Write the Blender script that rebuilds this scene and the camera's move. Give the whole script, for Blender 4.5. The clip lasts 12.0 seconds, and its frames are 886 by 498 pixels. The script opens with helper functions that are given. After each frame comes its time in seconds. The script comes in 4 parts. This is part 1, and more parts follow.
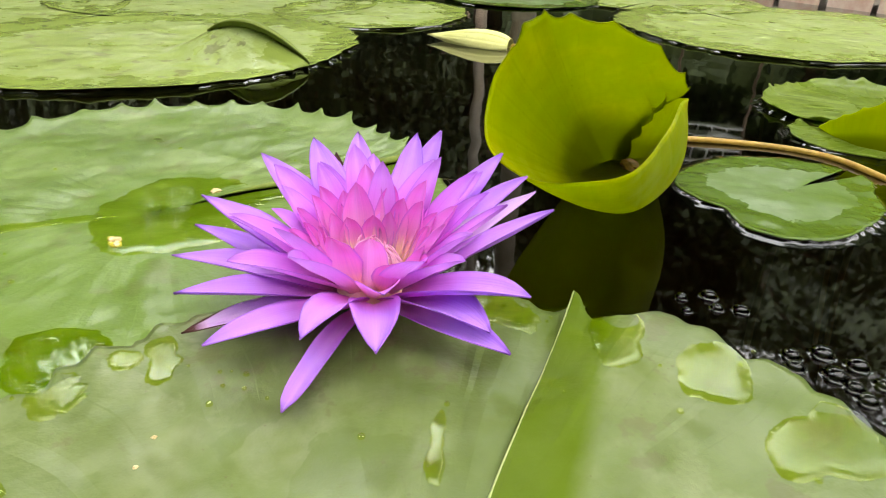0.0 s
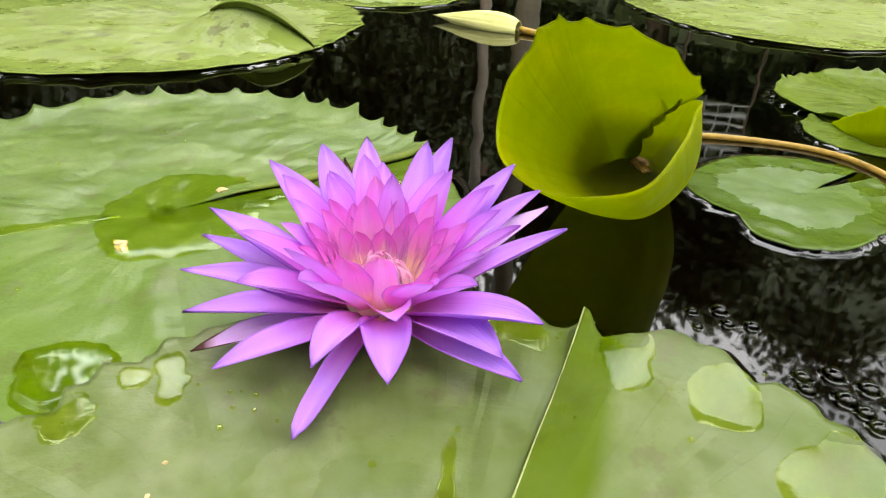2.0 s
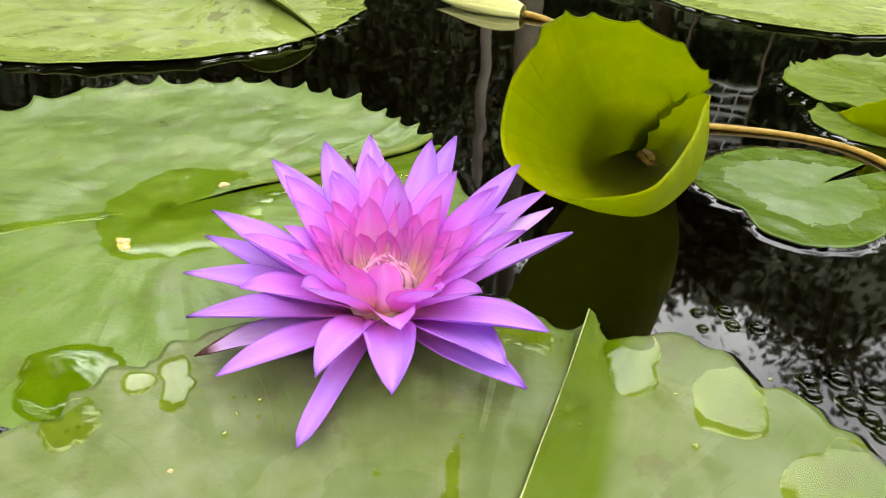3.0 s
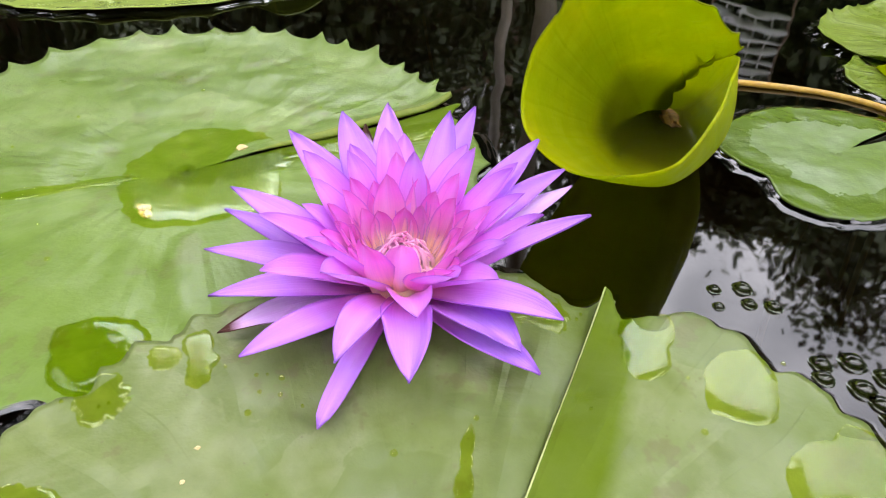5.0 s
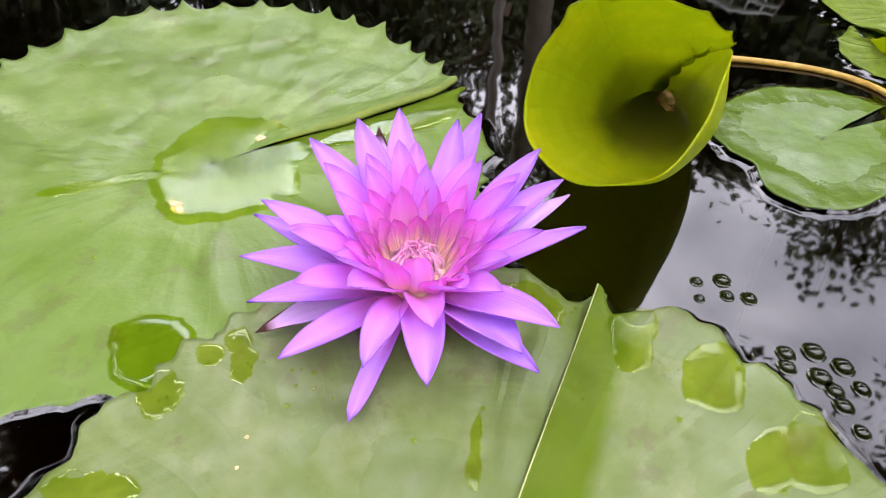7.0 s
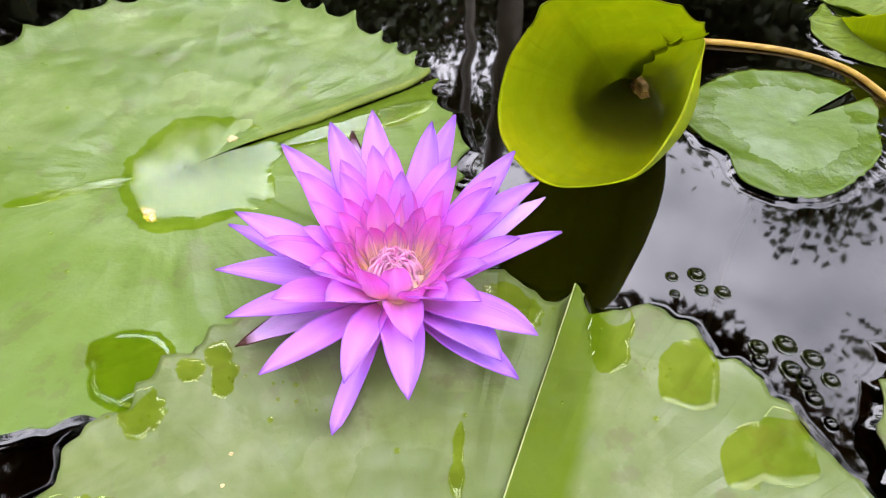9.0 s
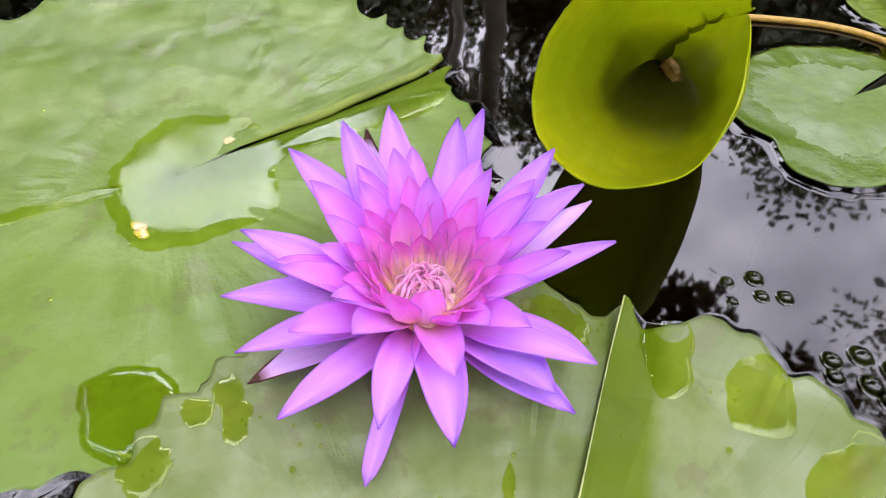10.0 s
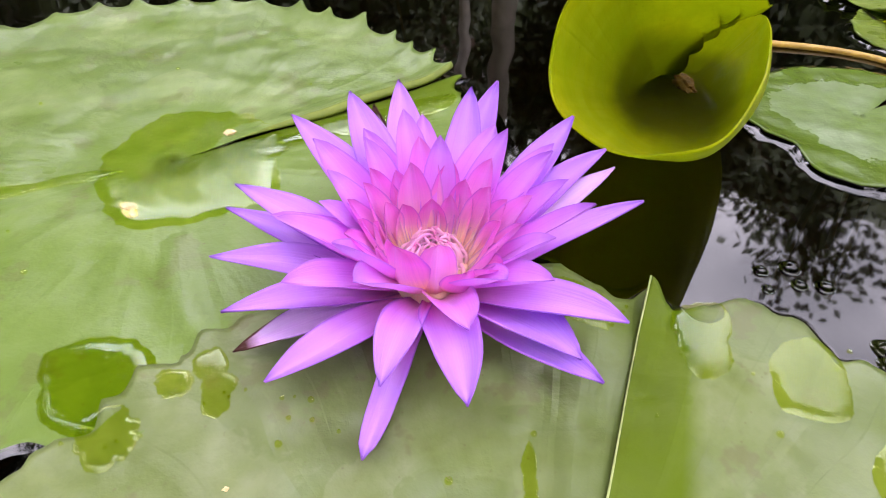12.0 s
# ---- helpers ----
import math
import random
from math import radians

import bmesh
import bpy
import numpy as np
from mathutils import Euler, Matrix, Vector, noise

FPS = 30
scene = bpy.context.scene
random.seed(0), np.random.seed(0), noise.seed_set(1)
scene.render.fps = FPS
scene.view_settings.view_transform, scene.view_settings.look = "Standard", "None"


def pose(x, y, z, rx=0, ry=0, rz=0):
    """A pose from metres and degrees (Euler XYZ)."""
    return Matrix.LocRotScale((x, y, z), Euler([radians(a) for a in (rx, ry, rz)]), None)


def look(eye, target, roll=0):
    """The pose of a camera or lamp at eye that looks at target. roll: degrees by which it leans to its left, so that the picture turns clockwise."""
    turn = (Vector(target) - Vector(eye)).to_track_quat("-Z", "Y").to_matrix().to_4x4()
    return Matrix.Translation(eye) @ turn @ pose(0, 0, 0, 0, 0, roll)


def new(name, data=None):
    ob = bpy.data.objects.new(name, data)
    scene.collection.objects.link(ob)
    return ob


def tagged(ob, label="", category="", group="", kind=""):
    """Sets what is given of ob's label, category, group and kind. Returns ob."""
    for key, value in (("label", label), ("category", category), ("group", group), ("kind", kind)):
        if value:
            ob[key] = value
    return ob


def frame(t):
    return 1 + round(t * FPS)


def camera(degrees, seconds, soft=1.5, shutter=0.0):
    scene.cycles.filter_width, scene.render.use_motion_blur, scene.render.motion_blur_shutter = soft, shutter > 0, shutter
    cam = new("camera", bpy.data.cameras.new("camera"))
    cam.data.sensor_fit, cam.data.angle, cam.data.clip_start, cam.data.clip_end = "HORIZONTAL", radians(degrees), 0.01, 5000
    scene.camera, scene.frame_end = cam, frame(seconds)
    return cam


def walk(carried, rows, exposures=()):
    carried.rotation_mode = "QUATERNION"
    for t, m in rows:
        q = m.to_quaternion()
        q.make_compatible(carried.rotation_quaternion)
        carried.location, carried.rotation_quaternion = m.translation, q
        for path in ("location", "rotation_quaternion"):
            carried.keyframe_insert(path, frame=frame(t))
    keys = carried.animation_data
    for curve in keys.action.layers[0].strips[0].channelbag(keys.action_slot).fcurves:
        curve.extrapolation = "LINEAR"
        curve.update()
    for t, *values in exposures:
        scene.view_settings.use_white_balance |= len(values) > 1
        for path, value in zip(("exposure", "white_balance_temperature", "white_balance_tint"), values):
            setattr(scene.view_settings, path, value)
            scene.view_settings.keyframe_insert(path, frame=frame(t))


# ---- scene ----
cam = camera(68.6, 12.0, soft=1.1)
# seconds, eye in centimetres, yaw, pitch and roll in degrees
PATH = [
    (0, 0.12, 0.58, 16.48, 0.44, -27.63, 1.74),
    (0.5, -0.32, 0.97, 17.05, 0.37, -27.68, 2.19),
    (1, -0.36, 1.47, 17.60, 0.23, -29.44, 2.28),
    (1.5, -0.41, 1.59, 17.86, 0.43, -29.82, 2.49),
    (2, -0.38, 1.80, 18.04, 0.44, -30.21, 2.43),
    (2.5, -0.46, 1.93, 18.37, 0.63, -30.34, 2.27),
    (3, -0.48, 2.48, 18.78, 0.65, -32.00, 2.34),
    (5, -0.58, 3.55, 20.44, 2.24, -37.97, 2.08),
    (5.5, -1.15, 3.65, 21.59, 2.28, -39.53, 2.03),
    (6, -1.37, 4.01, 22.57, 2.43, -42.68, 1.98),
    (6.5, -1.09, 4.32, 23.25, 1.34, -43.93, 2.44),
    (7, -1.14, 3.44, 25.25, 2.04, -44.41, 1.87),
    (7.2, -1.21, 2.34, 26.46, 1.43, -44.42, 2.54),
    (8.8, -0.60, 3.38, 27.95, 0.94, -46.76, 1.31),
    (9, -1.08, 4.73, 26.55, -0.57, -47.13, 2.03),
    (9.5, -2.92, 7.18, 24.77, -0.62, -52.01, 0.79),
    (10, -2.98, 8.29, 24.73, -1.91, -48.66, 1.20),
    (10.5, -2.79, 6.78, 24.52, -0.25, -44.68, -0.86),
    (11, -2.81, 6.61, 22.64, 0.39, -43.91, -1.75),
    (11.5, -2.91, 6.37, 20.89, -0.63, -41.76, 0.40),
    (12, -3.36, 6.43, 19.57, -1.68, -40.95, 2.04),
]
# seconds, stops, kelvin, tint
EXPOSURES = [(0.0, -0.04, 6950, 2), (3.0, -0.04, 6950, 2), (5.0, 0.02, 6500, 10), (7.0, 0.04, 6350, 15), (9.0, 0.08, 6300, 13), (10.0, -0.06, 6250, 17), (12.0, -0.05, 6400, 20)]
walk(cam, [(t, pose(x / 100, y / 100, z / 100, 90 + pitch, 0, yaw) @ pose(0, 0, 0, 0, 0, roll)) for t, x, y, z, yaw, pitch, roll in PATH],
     exposures=EXPOSURES)

# ---- light ----
world = bpy.data.worlds.new("sky")
scene.world = world
world.use_nodes = True
wn, wl = world.node_tree.nodes, world.node_tree.links
wn.clear()
SUN_UP, SUN_ROUND = 55, -25  # degrees: height, and turn from +y to +x
sky = wn.new("ShaderNodeTexSky")
sky.sky_type, sky.sun_disc = "NISHITA", False
sky.sun_elevation, sky.sun_rotation = radians(SUN_UP), radians(SUN_ROUND)
sky.dust_density = 1.0
cloud_at = wn.new("ShaderNodeTexCoord")
clouds = wn.new("ShaderNodeTexNoise")
clouds.inputs["Scale"].default_value, clouds.inputs["Detail"].default_value = 3.2, 6
cover = wn.new("ShaderNodeValToRGB")
cover.color_ramp.elements[0].position, cover.color_ramp.elements[1].position = 0.30, 0.55
cover.color_ramp.elements[0].color, cover.color_ramp.elements[1].color = (0.8, 0.8, 0.8, 1), (1, 1, 1, 1)
veil = wn.new("ShaderNodeMix")
veil.data_type = "RGBA"
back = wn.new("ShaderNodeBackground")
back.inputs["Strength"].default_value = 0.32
out = wn.new("ShaderNodeOutputWorld")
wl.new(cloud_at.outputs["Generated"], clouds.inputs["Vector"])
wl.new(clouds.outputs["Fac"], cover.inputs["Fac"])
tones = wn.new("ShaderNodeMix")
tones.data_type = "RGBA"
tones.inputs["A"].default_value, tones.inputs["B"].default_value = (14.0, 14.0, 15.4, 1), (26.0, 25.4, 27.4, 1)
billow = wn.new("ShaderNodeTexNoise")
billow.inputs["Scale"].default_value, billow.inputs["Detail"].default_value = 5.5, 5
heap = wn.new("ShaderNodeValToRGB")
heap.color_ramp.elements[0].position, heap.color_ramp.elements[1].position = 0.36, 0.62
wl.new(cloud_at.outputs["Generated"], billow.inputs["Vector"])
wl.new(billow.outputs["Fac"], heap.inputs["Fac"])
wl.new(heap.outputs["Color"], tones.inputs["Factor"])
wl.new(tones.outputs["Result"], veil.inputs["B"])
wl.new(cover.outputs["Color"], veil.inputs["Factor"])
wl.new(sky.outputs["Color"], veil.inputs["A"])
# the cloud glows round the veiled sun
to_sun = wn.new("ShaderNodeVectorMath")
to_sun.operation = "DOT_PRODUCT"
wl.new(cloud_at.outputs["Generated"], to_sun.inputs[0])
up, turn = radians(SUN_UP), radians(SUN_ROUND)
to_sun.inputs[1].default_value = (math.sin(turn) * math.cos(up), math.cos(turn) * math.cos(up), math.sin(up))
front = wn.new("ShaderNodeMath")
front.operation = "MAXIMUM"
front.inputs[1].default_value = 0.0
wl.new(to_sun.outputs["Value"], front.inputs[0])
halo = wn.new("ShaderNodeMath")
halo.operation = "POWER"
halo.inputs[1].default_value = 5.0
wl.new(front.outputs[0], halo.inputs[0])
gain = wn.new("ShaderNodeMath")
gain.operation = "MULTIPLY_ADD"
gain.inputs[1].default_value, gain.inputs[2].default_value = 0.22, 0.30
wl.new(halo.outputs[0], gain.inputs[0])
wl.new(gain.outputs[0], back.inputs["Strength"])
wl.new(veil.outputs["Result"], back.inputs["Color"])
wl.new(back.outputs["Background"], out.inputs["Surface"])

sun = new("sun", bpy.data.lights.new("sun", "SUN"))
sun.data.energy, sun.data.angle, sun.data.color = 0.9, radians(60), (1.0, 0.96, 0.9)
s_up, s_round = radians(SUN_UP), radians(SUN_ROUND)
sun.matrix_world = look((math.sin(s_round) * math.cos(s_up) * 9, math.cos(s_round) * math.cos(s_up) * 9, math.sin(s_up) * 9), (0, 0, 0))


# ---- materials ----
class Nodes:
    """A small builder for a material's nodes."""

    def __init__(self, name):
        self.mat = bpy.data.materials.new(name)
        self.mat.use_nodes = True
        self.tree = self.mat.node_tree
        self.tree.nodes.clear()
        self.out = self.add("ShaderNodeOutputMaterial")
        self.spot = self.add("ShaderNodeTexCoord")

    def add(self, kind, **inputs):
        node = self.tree.nodes.new(kind)
        for key, value in inputs.items():
            self.put(node, key.replace("_", " "), value)
        return node

    def put(self, node, key, value):
        if isinstance(value, bpy.types.NodeSocket):
            self.tree.links.new(value, node.inputs[key])
        else:
            node.inputs[key].default_value = value

    def noise(self, scale, detail=3.0, rough=0.55, where="Object", distort=0.0):
        return self.add("ShaderNodeTexNoise", Vector=self.spot.outputs[where], Scale=scale, Detail=detail, Roughness=rough, Distortion=distort).outputs["Fac"]

    def ramp(self, fac, *stops):
        node = self.add("ShaderNodeValToRGB", Fac=fac)
        keys = node.color_ramp.elements
        while len(keys) < len(stops):
            keys.new(0.5)
        for key, (at, tone) in zip(keys, stops):
            key.position = at
            key.color = (*tone, 1) if isinstance(tone, tuple) else (tone, tone, tone, 1)
        return node.outputs["Color"]

    def mix(self, fac, a, b, blend="MIX"):
        node = self.add("ShaderNodeMix")
        node.data_type, node.blend_type = "RGBA", blend
        for key, value in (("Factor", fac), ("A", a), ("B", b)):
            self.put(node, key, (*value, 1) if isinstance(value, tuple) else value)
        return node.outputs["Result"]

    def math(self, how, a, b=0.0):
        node = self.add("ShaderNodeMath")
        node.operation = how
        for n, value in enumerate((a, b)):
            self.put(node, n, value)
        return node.outputs[0]

    def uv(self):
        node = self.add("ShaderNodeSeparateXYZ", Vector=self.spot.outputs["UV"])
        return node.outputs[0], node.outputs[1]

    def bump(self, height, strength, distance):
        return self.add("ShaderNodeBump", Height=height, Strength=strength, Distance=distance).outputs["Normal"]

    def chance(self):
        return self.add("ShaderNodeObjectInfo").outputs["Random"]

    def plain(self, **inputs):
        return self.add("ShaderNodeBsdfPrincipled", **inputs)

    def blend(self, fac, a, b):
        node = self.add("ShaderNodeMixShader", Fac=fac)
        self.tree.links.new(a, node.inputs[1])
        self.tree.links.new(b, node.inputs[2])
        return node.outputs[0]

    def done(self, shader):
        self.tree.links.new(shader, self.out.inputs["Surface"])
        return self.mat


def pad_material(name, pale, fresh, rust=0.0, gloss=0.32, through_light=0.0, veins=0.5, wet=0.0, strip=0.0, cup_shade=0.0, streak=0.25, bare_patches=0.6, hub=0.0, sheen=0.45, quilt=1.5, half_green=0.0, bare_shade=0.0):
    """A waxy lily leaf: pale bloom over fresh green, radial veins, brown spots."""
    n = Nodes(name)
    u, v = n.uv()
    broad = n.noise(16, 4, 0.6)
    fine = n.noise(110, 4, 0.65)
    tone = n.mix(n.ramp(broad, (0.28, 0.0), (0.72, 1.0)), fresh, pale)
    tone = n.mix(n.math("MULTIPLY", n.ramp(fine, (0.42, 0.0), (0.7, 1.0)), 0.32), tone, tuple(c * 0.62 for c in fresh))
    # the bloom is wiped off in patches with crisp edges, and thinned in soft ones
    wiped = n.ramp(n.noise(13, 5, 0.55, distort=0.7), (0.51, 0.0), (0.53, 1.0))
    thinned = n.ramp(n.noise(24, 3, 0.5, distort=0.5), (0.44, 0.0), (0.66, 1.0))
    tone = n.mix(n.math("MULTIPLY", thinned, 0.8), tone, tuple(c * 0.9 for c in fresh))
    tone = n.mix(n.math("MULTIPLY", wiped, bare_patches), tone, tuple(c * 0.86 for c in fresh))
    fan_at = n.add("ShaderNodeMapping", Vector=n.spot.outputs["UV"], Scale=(22.0, 2.2, 1.0))
    fan = n.add("ShaderNodeTexNoise", Vector=fan_at.outputs[0], Scale=1.0, Detail=3.0, Distortion=0.6).outputs["Fac"]
    fan = n.mix(n.ramp(v, (0.12, 0.0), (0.45, 1.0)), (0.42, 0.42, 0.42), fan)
    tone = n.mix(n.math("MULTIPLY", n.ramp(fan, (0.42, 0.0), (0.62, 1.0)), streak), tone, tuple(c * 0.8 for c in fresh))
    # veins: rays from the stalk that fork towards the margin
    wob = n.math("MULTIPLY", n.noise(12, 1), 0.016)
    ray = n.math("PINGPONG", n.math("ADD", n.math("MULTIPLY", u, 22.0), n.math("MULTIPLY", wob, 22.0)), 0.5)
    ray2 = n.math("PINGPONG", n.math("ADD", n.math("MULTIPLY", u, 44.0), n.math("MULTIPLY", wob, 70.0)), 0.5)
    line = n.ramp(ray, (0.0, 1.0), (0.3, 0.0))
    line2 = n.math("MULTIPLY", n.ramp(ray2, (0.0, 1.0), (0.22, 0.0)), n.ramp(v, (0.35, 0.0), (0.6, 0.8)))
    vein = n.math("MULTIPLY", n.math("MAXIMUM", line, line2), n.ramp(v, (0.16, 0.0), (0.40, 1.0)))
    tone = n.mix(n.math("MULTIPLY", vein, 0.28 * veins), tone, tuple(c * 0.7 for c in fresh))
    if half_green:
        # one half of the leaf is mixed towards the fresh green
        tone = n.mix(n.math("MULTIPLY", n.ramp(u, (0.46, 0.0), (0.485, 1.0)), half_green), tone, fresh)
    if hub:
        round_stalk = n.math("ADD", v, n.math("MULTIPLY", n.math("SUBTRACT", n.noise(30, 4, 0.6), 0.5), 0.10))
        tone = n.mix(n.ramp(round_stalk, (hub, 0.9), (hub + 0.02, 0.0)), tone, tuple(c * 0.9 for c in fresh))
    cells = n.add("ShaderNodeTexVoronoi", Vector=n.spot.outputs["Object"], Scale=48.0)
    cells.feature = "SMOOTH_F1"
    if rust:
        spots = n.ramp(n.noise(30, 4, 0.65), (0.585, 0.0), (0.62, 1.0))
        tone = n.mix(n.math("MULTIPLY", spots, rust), tone, (0.10, 0.09, 0.035))
    specks = n.ramp(n.noise(420, 1, 0.4), (0.74, 0.0), (0.80, 1.0))
    tone = n.mix(n.math("MULTIPLY", specks, 0.5), tone, (0.10, 0.09, 0.03))
    if strip:
        # a bare strip with no bloom along the lip of the cleft
        near_lip = n.math("MULTIPLY", n.math("SUBTRACT", 1.0, u), n.math("POWER", v, 0.8))
        bare = n.ramp(near_lip, (strip * 0.8, 1.0), (strip * 1.05, 0.0))
        tone = n.mix(n.math("MULTIPLY", bare, 0.85), tone, (0.075, 0.115, 0.004))
    if bare_shade:
        # the wet bare side dipping under the lip, with its shade painted in
        under = n.math("ADD", n.math("MULTIPLY", u, n.math("POWER", v, 0.8)), n.math("MULTIPLY", n.math("SUBTRACT", n.noise(14, 3, 0.6), 0.5), bare_shade * 0.5))
        tone = n.mix(n.ramp(under, (bare_shade * 0.35, 0.75), (bare_shade, 0.0)), tone, tuple(c * 0.75 for c in fresh))
    if cup_shade:
        # shade inside the cup, painted as a darker tone towards its bottom
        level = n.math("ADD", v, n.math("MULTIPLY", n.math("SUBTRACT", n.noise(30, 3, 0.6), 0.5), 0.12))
        tone = n.mix(n.ramp(level, (cup_shade * 0.5, 0.94), (cup_shade * 1.1, 0.8), (cup_shade * 1.55, 0.0)), tone, (0.055, 0.052, 0.006))
    rough = n.ramp(n.math("ADD", n.math("MULTIPLY", broad, 0.6), n.math("MULTIPLY", fan, 0.4)), (0.35, gloss * 0.7), (0.65, gloss * 1.3))
    shine = n.ramp(n.noise(13, 3, 0.6, distort=0.5), (0.38, 0.08), (0.62, sheen))
    if strip:
        shine = n.math("MULTIPLY", shine, n.math("SUBTRACT", 1.0, n.math("MULTIPLY", bare, 0.85)))
    if wet:
        shore_line = n.math("ADD", v, n.math("MULTIPLY", n.math("SUBTRACT", n.noise(26, 6, 0.72), 0.5), 0.9))
        damp = n.ramp(shore_line, (wet - 0.008, 0.0), (wet + 0.012, 1.0))
        tone = n.mix(damp, tone, tuple(c * 0.8 for c in fresh))
        rough = n.mix(damp, rough, (0.20, 0.20, 0.20))
    height = n.math("ADD", n.math("MULTIPLY", cells.outputs["Distance"], quilt), n.math("SUBTRACT", n.math("MULTIPLY", fine, 0.4), n.math("MULTIPLY", vein, 0.5 * veins)))
    leaf = n.plain(Base_Color=tone, Roughness=rough, IOR=1.45, Specular_IOR_Level=shine, Normal=n.bump(n.math("ADD", height, n.math("ADD", n.math("MULTIPLY", fan, streak * 3.0), n.math("MULTIPLY", broad, 0.7))), 0.4, 0.004))
    shader = leaf.outputs[0]
    if through_light:
        glow = n.add("ShaderNodeBsdfTranslucent", Color=n.mix(0.5, tone, tuple(min(1, c * 1.8) for c in fresh)))
        shader = n.blend(through_light, shader, glow.outputs[0])
    return n.done(shader)


def petal_material(name, stops, veil=0.35, withered=False):
    """A petal: colour along its length, fine lengthwise veins, thin enough to let light through."""
    n = Nodes(name)
    u, v = n.uv()
    along = n.math("ADD", v, n.math("MULTIPLY", n.math("SUBTRACT", n.noise(60, 3), 0.5), 0.16))
    tone = n.ramp(along, *stops)
    stretch = n.add("ShaderNodeMapping", Vector=n.spot.outputs["UV"], Scale=(26.0, 1.6, 1.0))
    streak = n.add("ShaderNodeTexNoise", Vector=stretch.outputs[0], Scale=1.0, Detail=3.0).outputs["Fac"]
    tone = n.mix(n.math("MULTIPLY", n.ramp(streak, (0.45, 0.0), (0.72, 1.0)), 0.28), tone, (0.56, 0.13, 0.66))
    side = n.math("PINGPONG", u, 0.5)
    edge = n.math("MULTIPLY", n.ramp(side, (0.0, 1.0), (0.05, 0.0)), 0.55)
    tone = n.mix(edge, tone, (0.30, 0.08, 0.58))
    tone = n.mix(n.math("MULTIPLY", n.ramp(side, (0.22, 0.0), (0.5, 1.0)), 0.22), tone, (0.90, 0.56, 0.97))
    pick = n.chance()
    tone = n.mix(n.math("MULTIPLY", pick, 0.24), tone, (0.82, 0.42, 0.93))
    if withered:
        dry = n.math("ADD", v, n.math("MULTIPLY", n.ramp(side, (0.0, 1.0), (0.12, 0.0)), 0.16))
        tone = n.mix(n.ramp(n.math("ADD", dry, n.math("MULTIPLY", n.noise(120, 3), 0.06)), (0.90, 0.0), (0.96, 1.0)), tone, (0.07, 0.02, 0.012))
    skin = n.plain(Base_Color=tone, Roughness=0.58, IOR=1.4, Normal=n.bump(streak, 0.4, 0.0012))
    glow = n.add("ShaderNodeBsdfTranslucent", Color=tone)
    return n.done(n.blend(veil, skin.outputs[0], glow.outputs[0]))


def plain_material(name, dark, light, scale=60, rough=0.6, depth=0.001, metal=0.0):
    n = Nodes(name)
    grain = n.noise(scale, 4, 0.65)
    tone = n.mix(n.ramp(grain, (0.3, 0.0), (0.7, 1.0)), dark, light)
    return n.done(n.plain(Base_Color=tone, Roughness=rough, Metallic=metal, Normal=n.bump(n.noise(scale * 3, 4), 0.4, depth)).outputs[0])


def water_material(name, tint, ior, ripple, wave, rough=0.03):
    """A clear surface: mirror by Fresnel, tinted see-through beneath."""
    n = Nodes(name)
    slope = None
    for size, power in ((wave, 1.0), (wave * 3.6, 0.35)):
        field = n.add("ShaderNodeTexNoise", Vector=n.spot.outputs["Object"], Scale=size, Detail=1.0, Distortion=0.4).outputs["Color"]
        lean = n.add("ShaderNodeVectorMath")
        lean.operation = "SUBTRACT"
        n.put(lean, 0, field)
        lean.inputs[1].default_value = (0.5, 0.5, 0.5)
        sized = n.add("ShaderNodeVectorMath")
        sized.operation = "MULTIPLY"
        n.put(sized, 0, lean.outputs[0])
        sized.inputs[1].default_value = (ripple * power, ripple * power, 0.0)
        total = n.add("ShaderNodeVectorMath")
        total.operation = "ADD"
        n.put(total, 0, slope if slope else n.add("ShaderNodeNewGeometry").outputs["Normal"])
        n.put(total, 1, sized.outputs[0])
        slope = total.outputs[0]
    unit = n.add("ShaderNodeVectorMath")
    unit.operation = "NORMALIZE"
    n.put(unit, 0, slope)
    normal = unit.outputs[0]
    facing = n.add("ShaderNodeLayerWeight", Blend=0.5, Normal=normal).outputs["Facing"]
    least = ((ior - 1) / (ior + 1)) ** 2
    share = n.math("ADD", n.math("MULTIPLY", n.math("POWER", facing, 5.0), 1 - least), least)
    mirror = n.add("ShaderNodeBsdfGlossy", Color=(1, 1, 1, 1), Roughness=rough, Normal=normal)
    clear = n.add("ShaderNodeBsdfTransparent", Color=(*tint, 1))
    return n.done(n.blend(share, clear.outputs[0], mirror.outputs[0]))


WATER = water_material("pond_water", (0.11, 0.062, 0.024), 1.57, 0.036, 8)
FILM = water_material("water_film", (0.86, 0.91, 0.38), 1.47, 0.026, 22, 0.08)
FILM_DEEP = water_material("deep_film", (0.74, 0.80, 0.20), 1.45, 0.04, 30, 0.035)
BUBBLE = water_material("bubble_skin", (0.24, 0.27, 0.12), 1.5, 0.05, 300)
PAD_FRONT = pad_material("front_pad", (0.215, 0.235, 0.120), (0.105, 0.148, 0.024), rust=0.45, gloss=0.42, strip=0.030, bare_patches=0.6, sheen=0.9, veins=0.9, quilt=3.5, streak=0.4, bare_shade=0.045)
# the strong streak paints shade between this leaf's folds into its colour
PAD_LEFT = pad_material("left_pad", (0.240, 0.298, 0.122), (0.115, 0.180, 0.028), rust=0.3, gloss=0.36, strip=0.028, bare_patches=0.75, hub=0.20, quilt=1.8, half_green=0.55, streak=0.55)
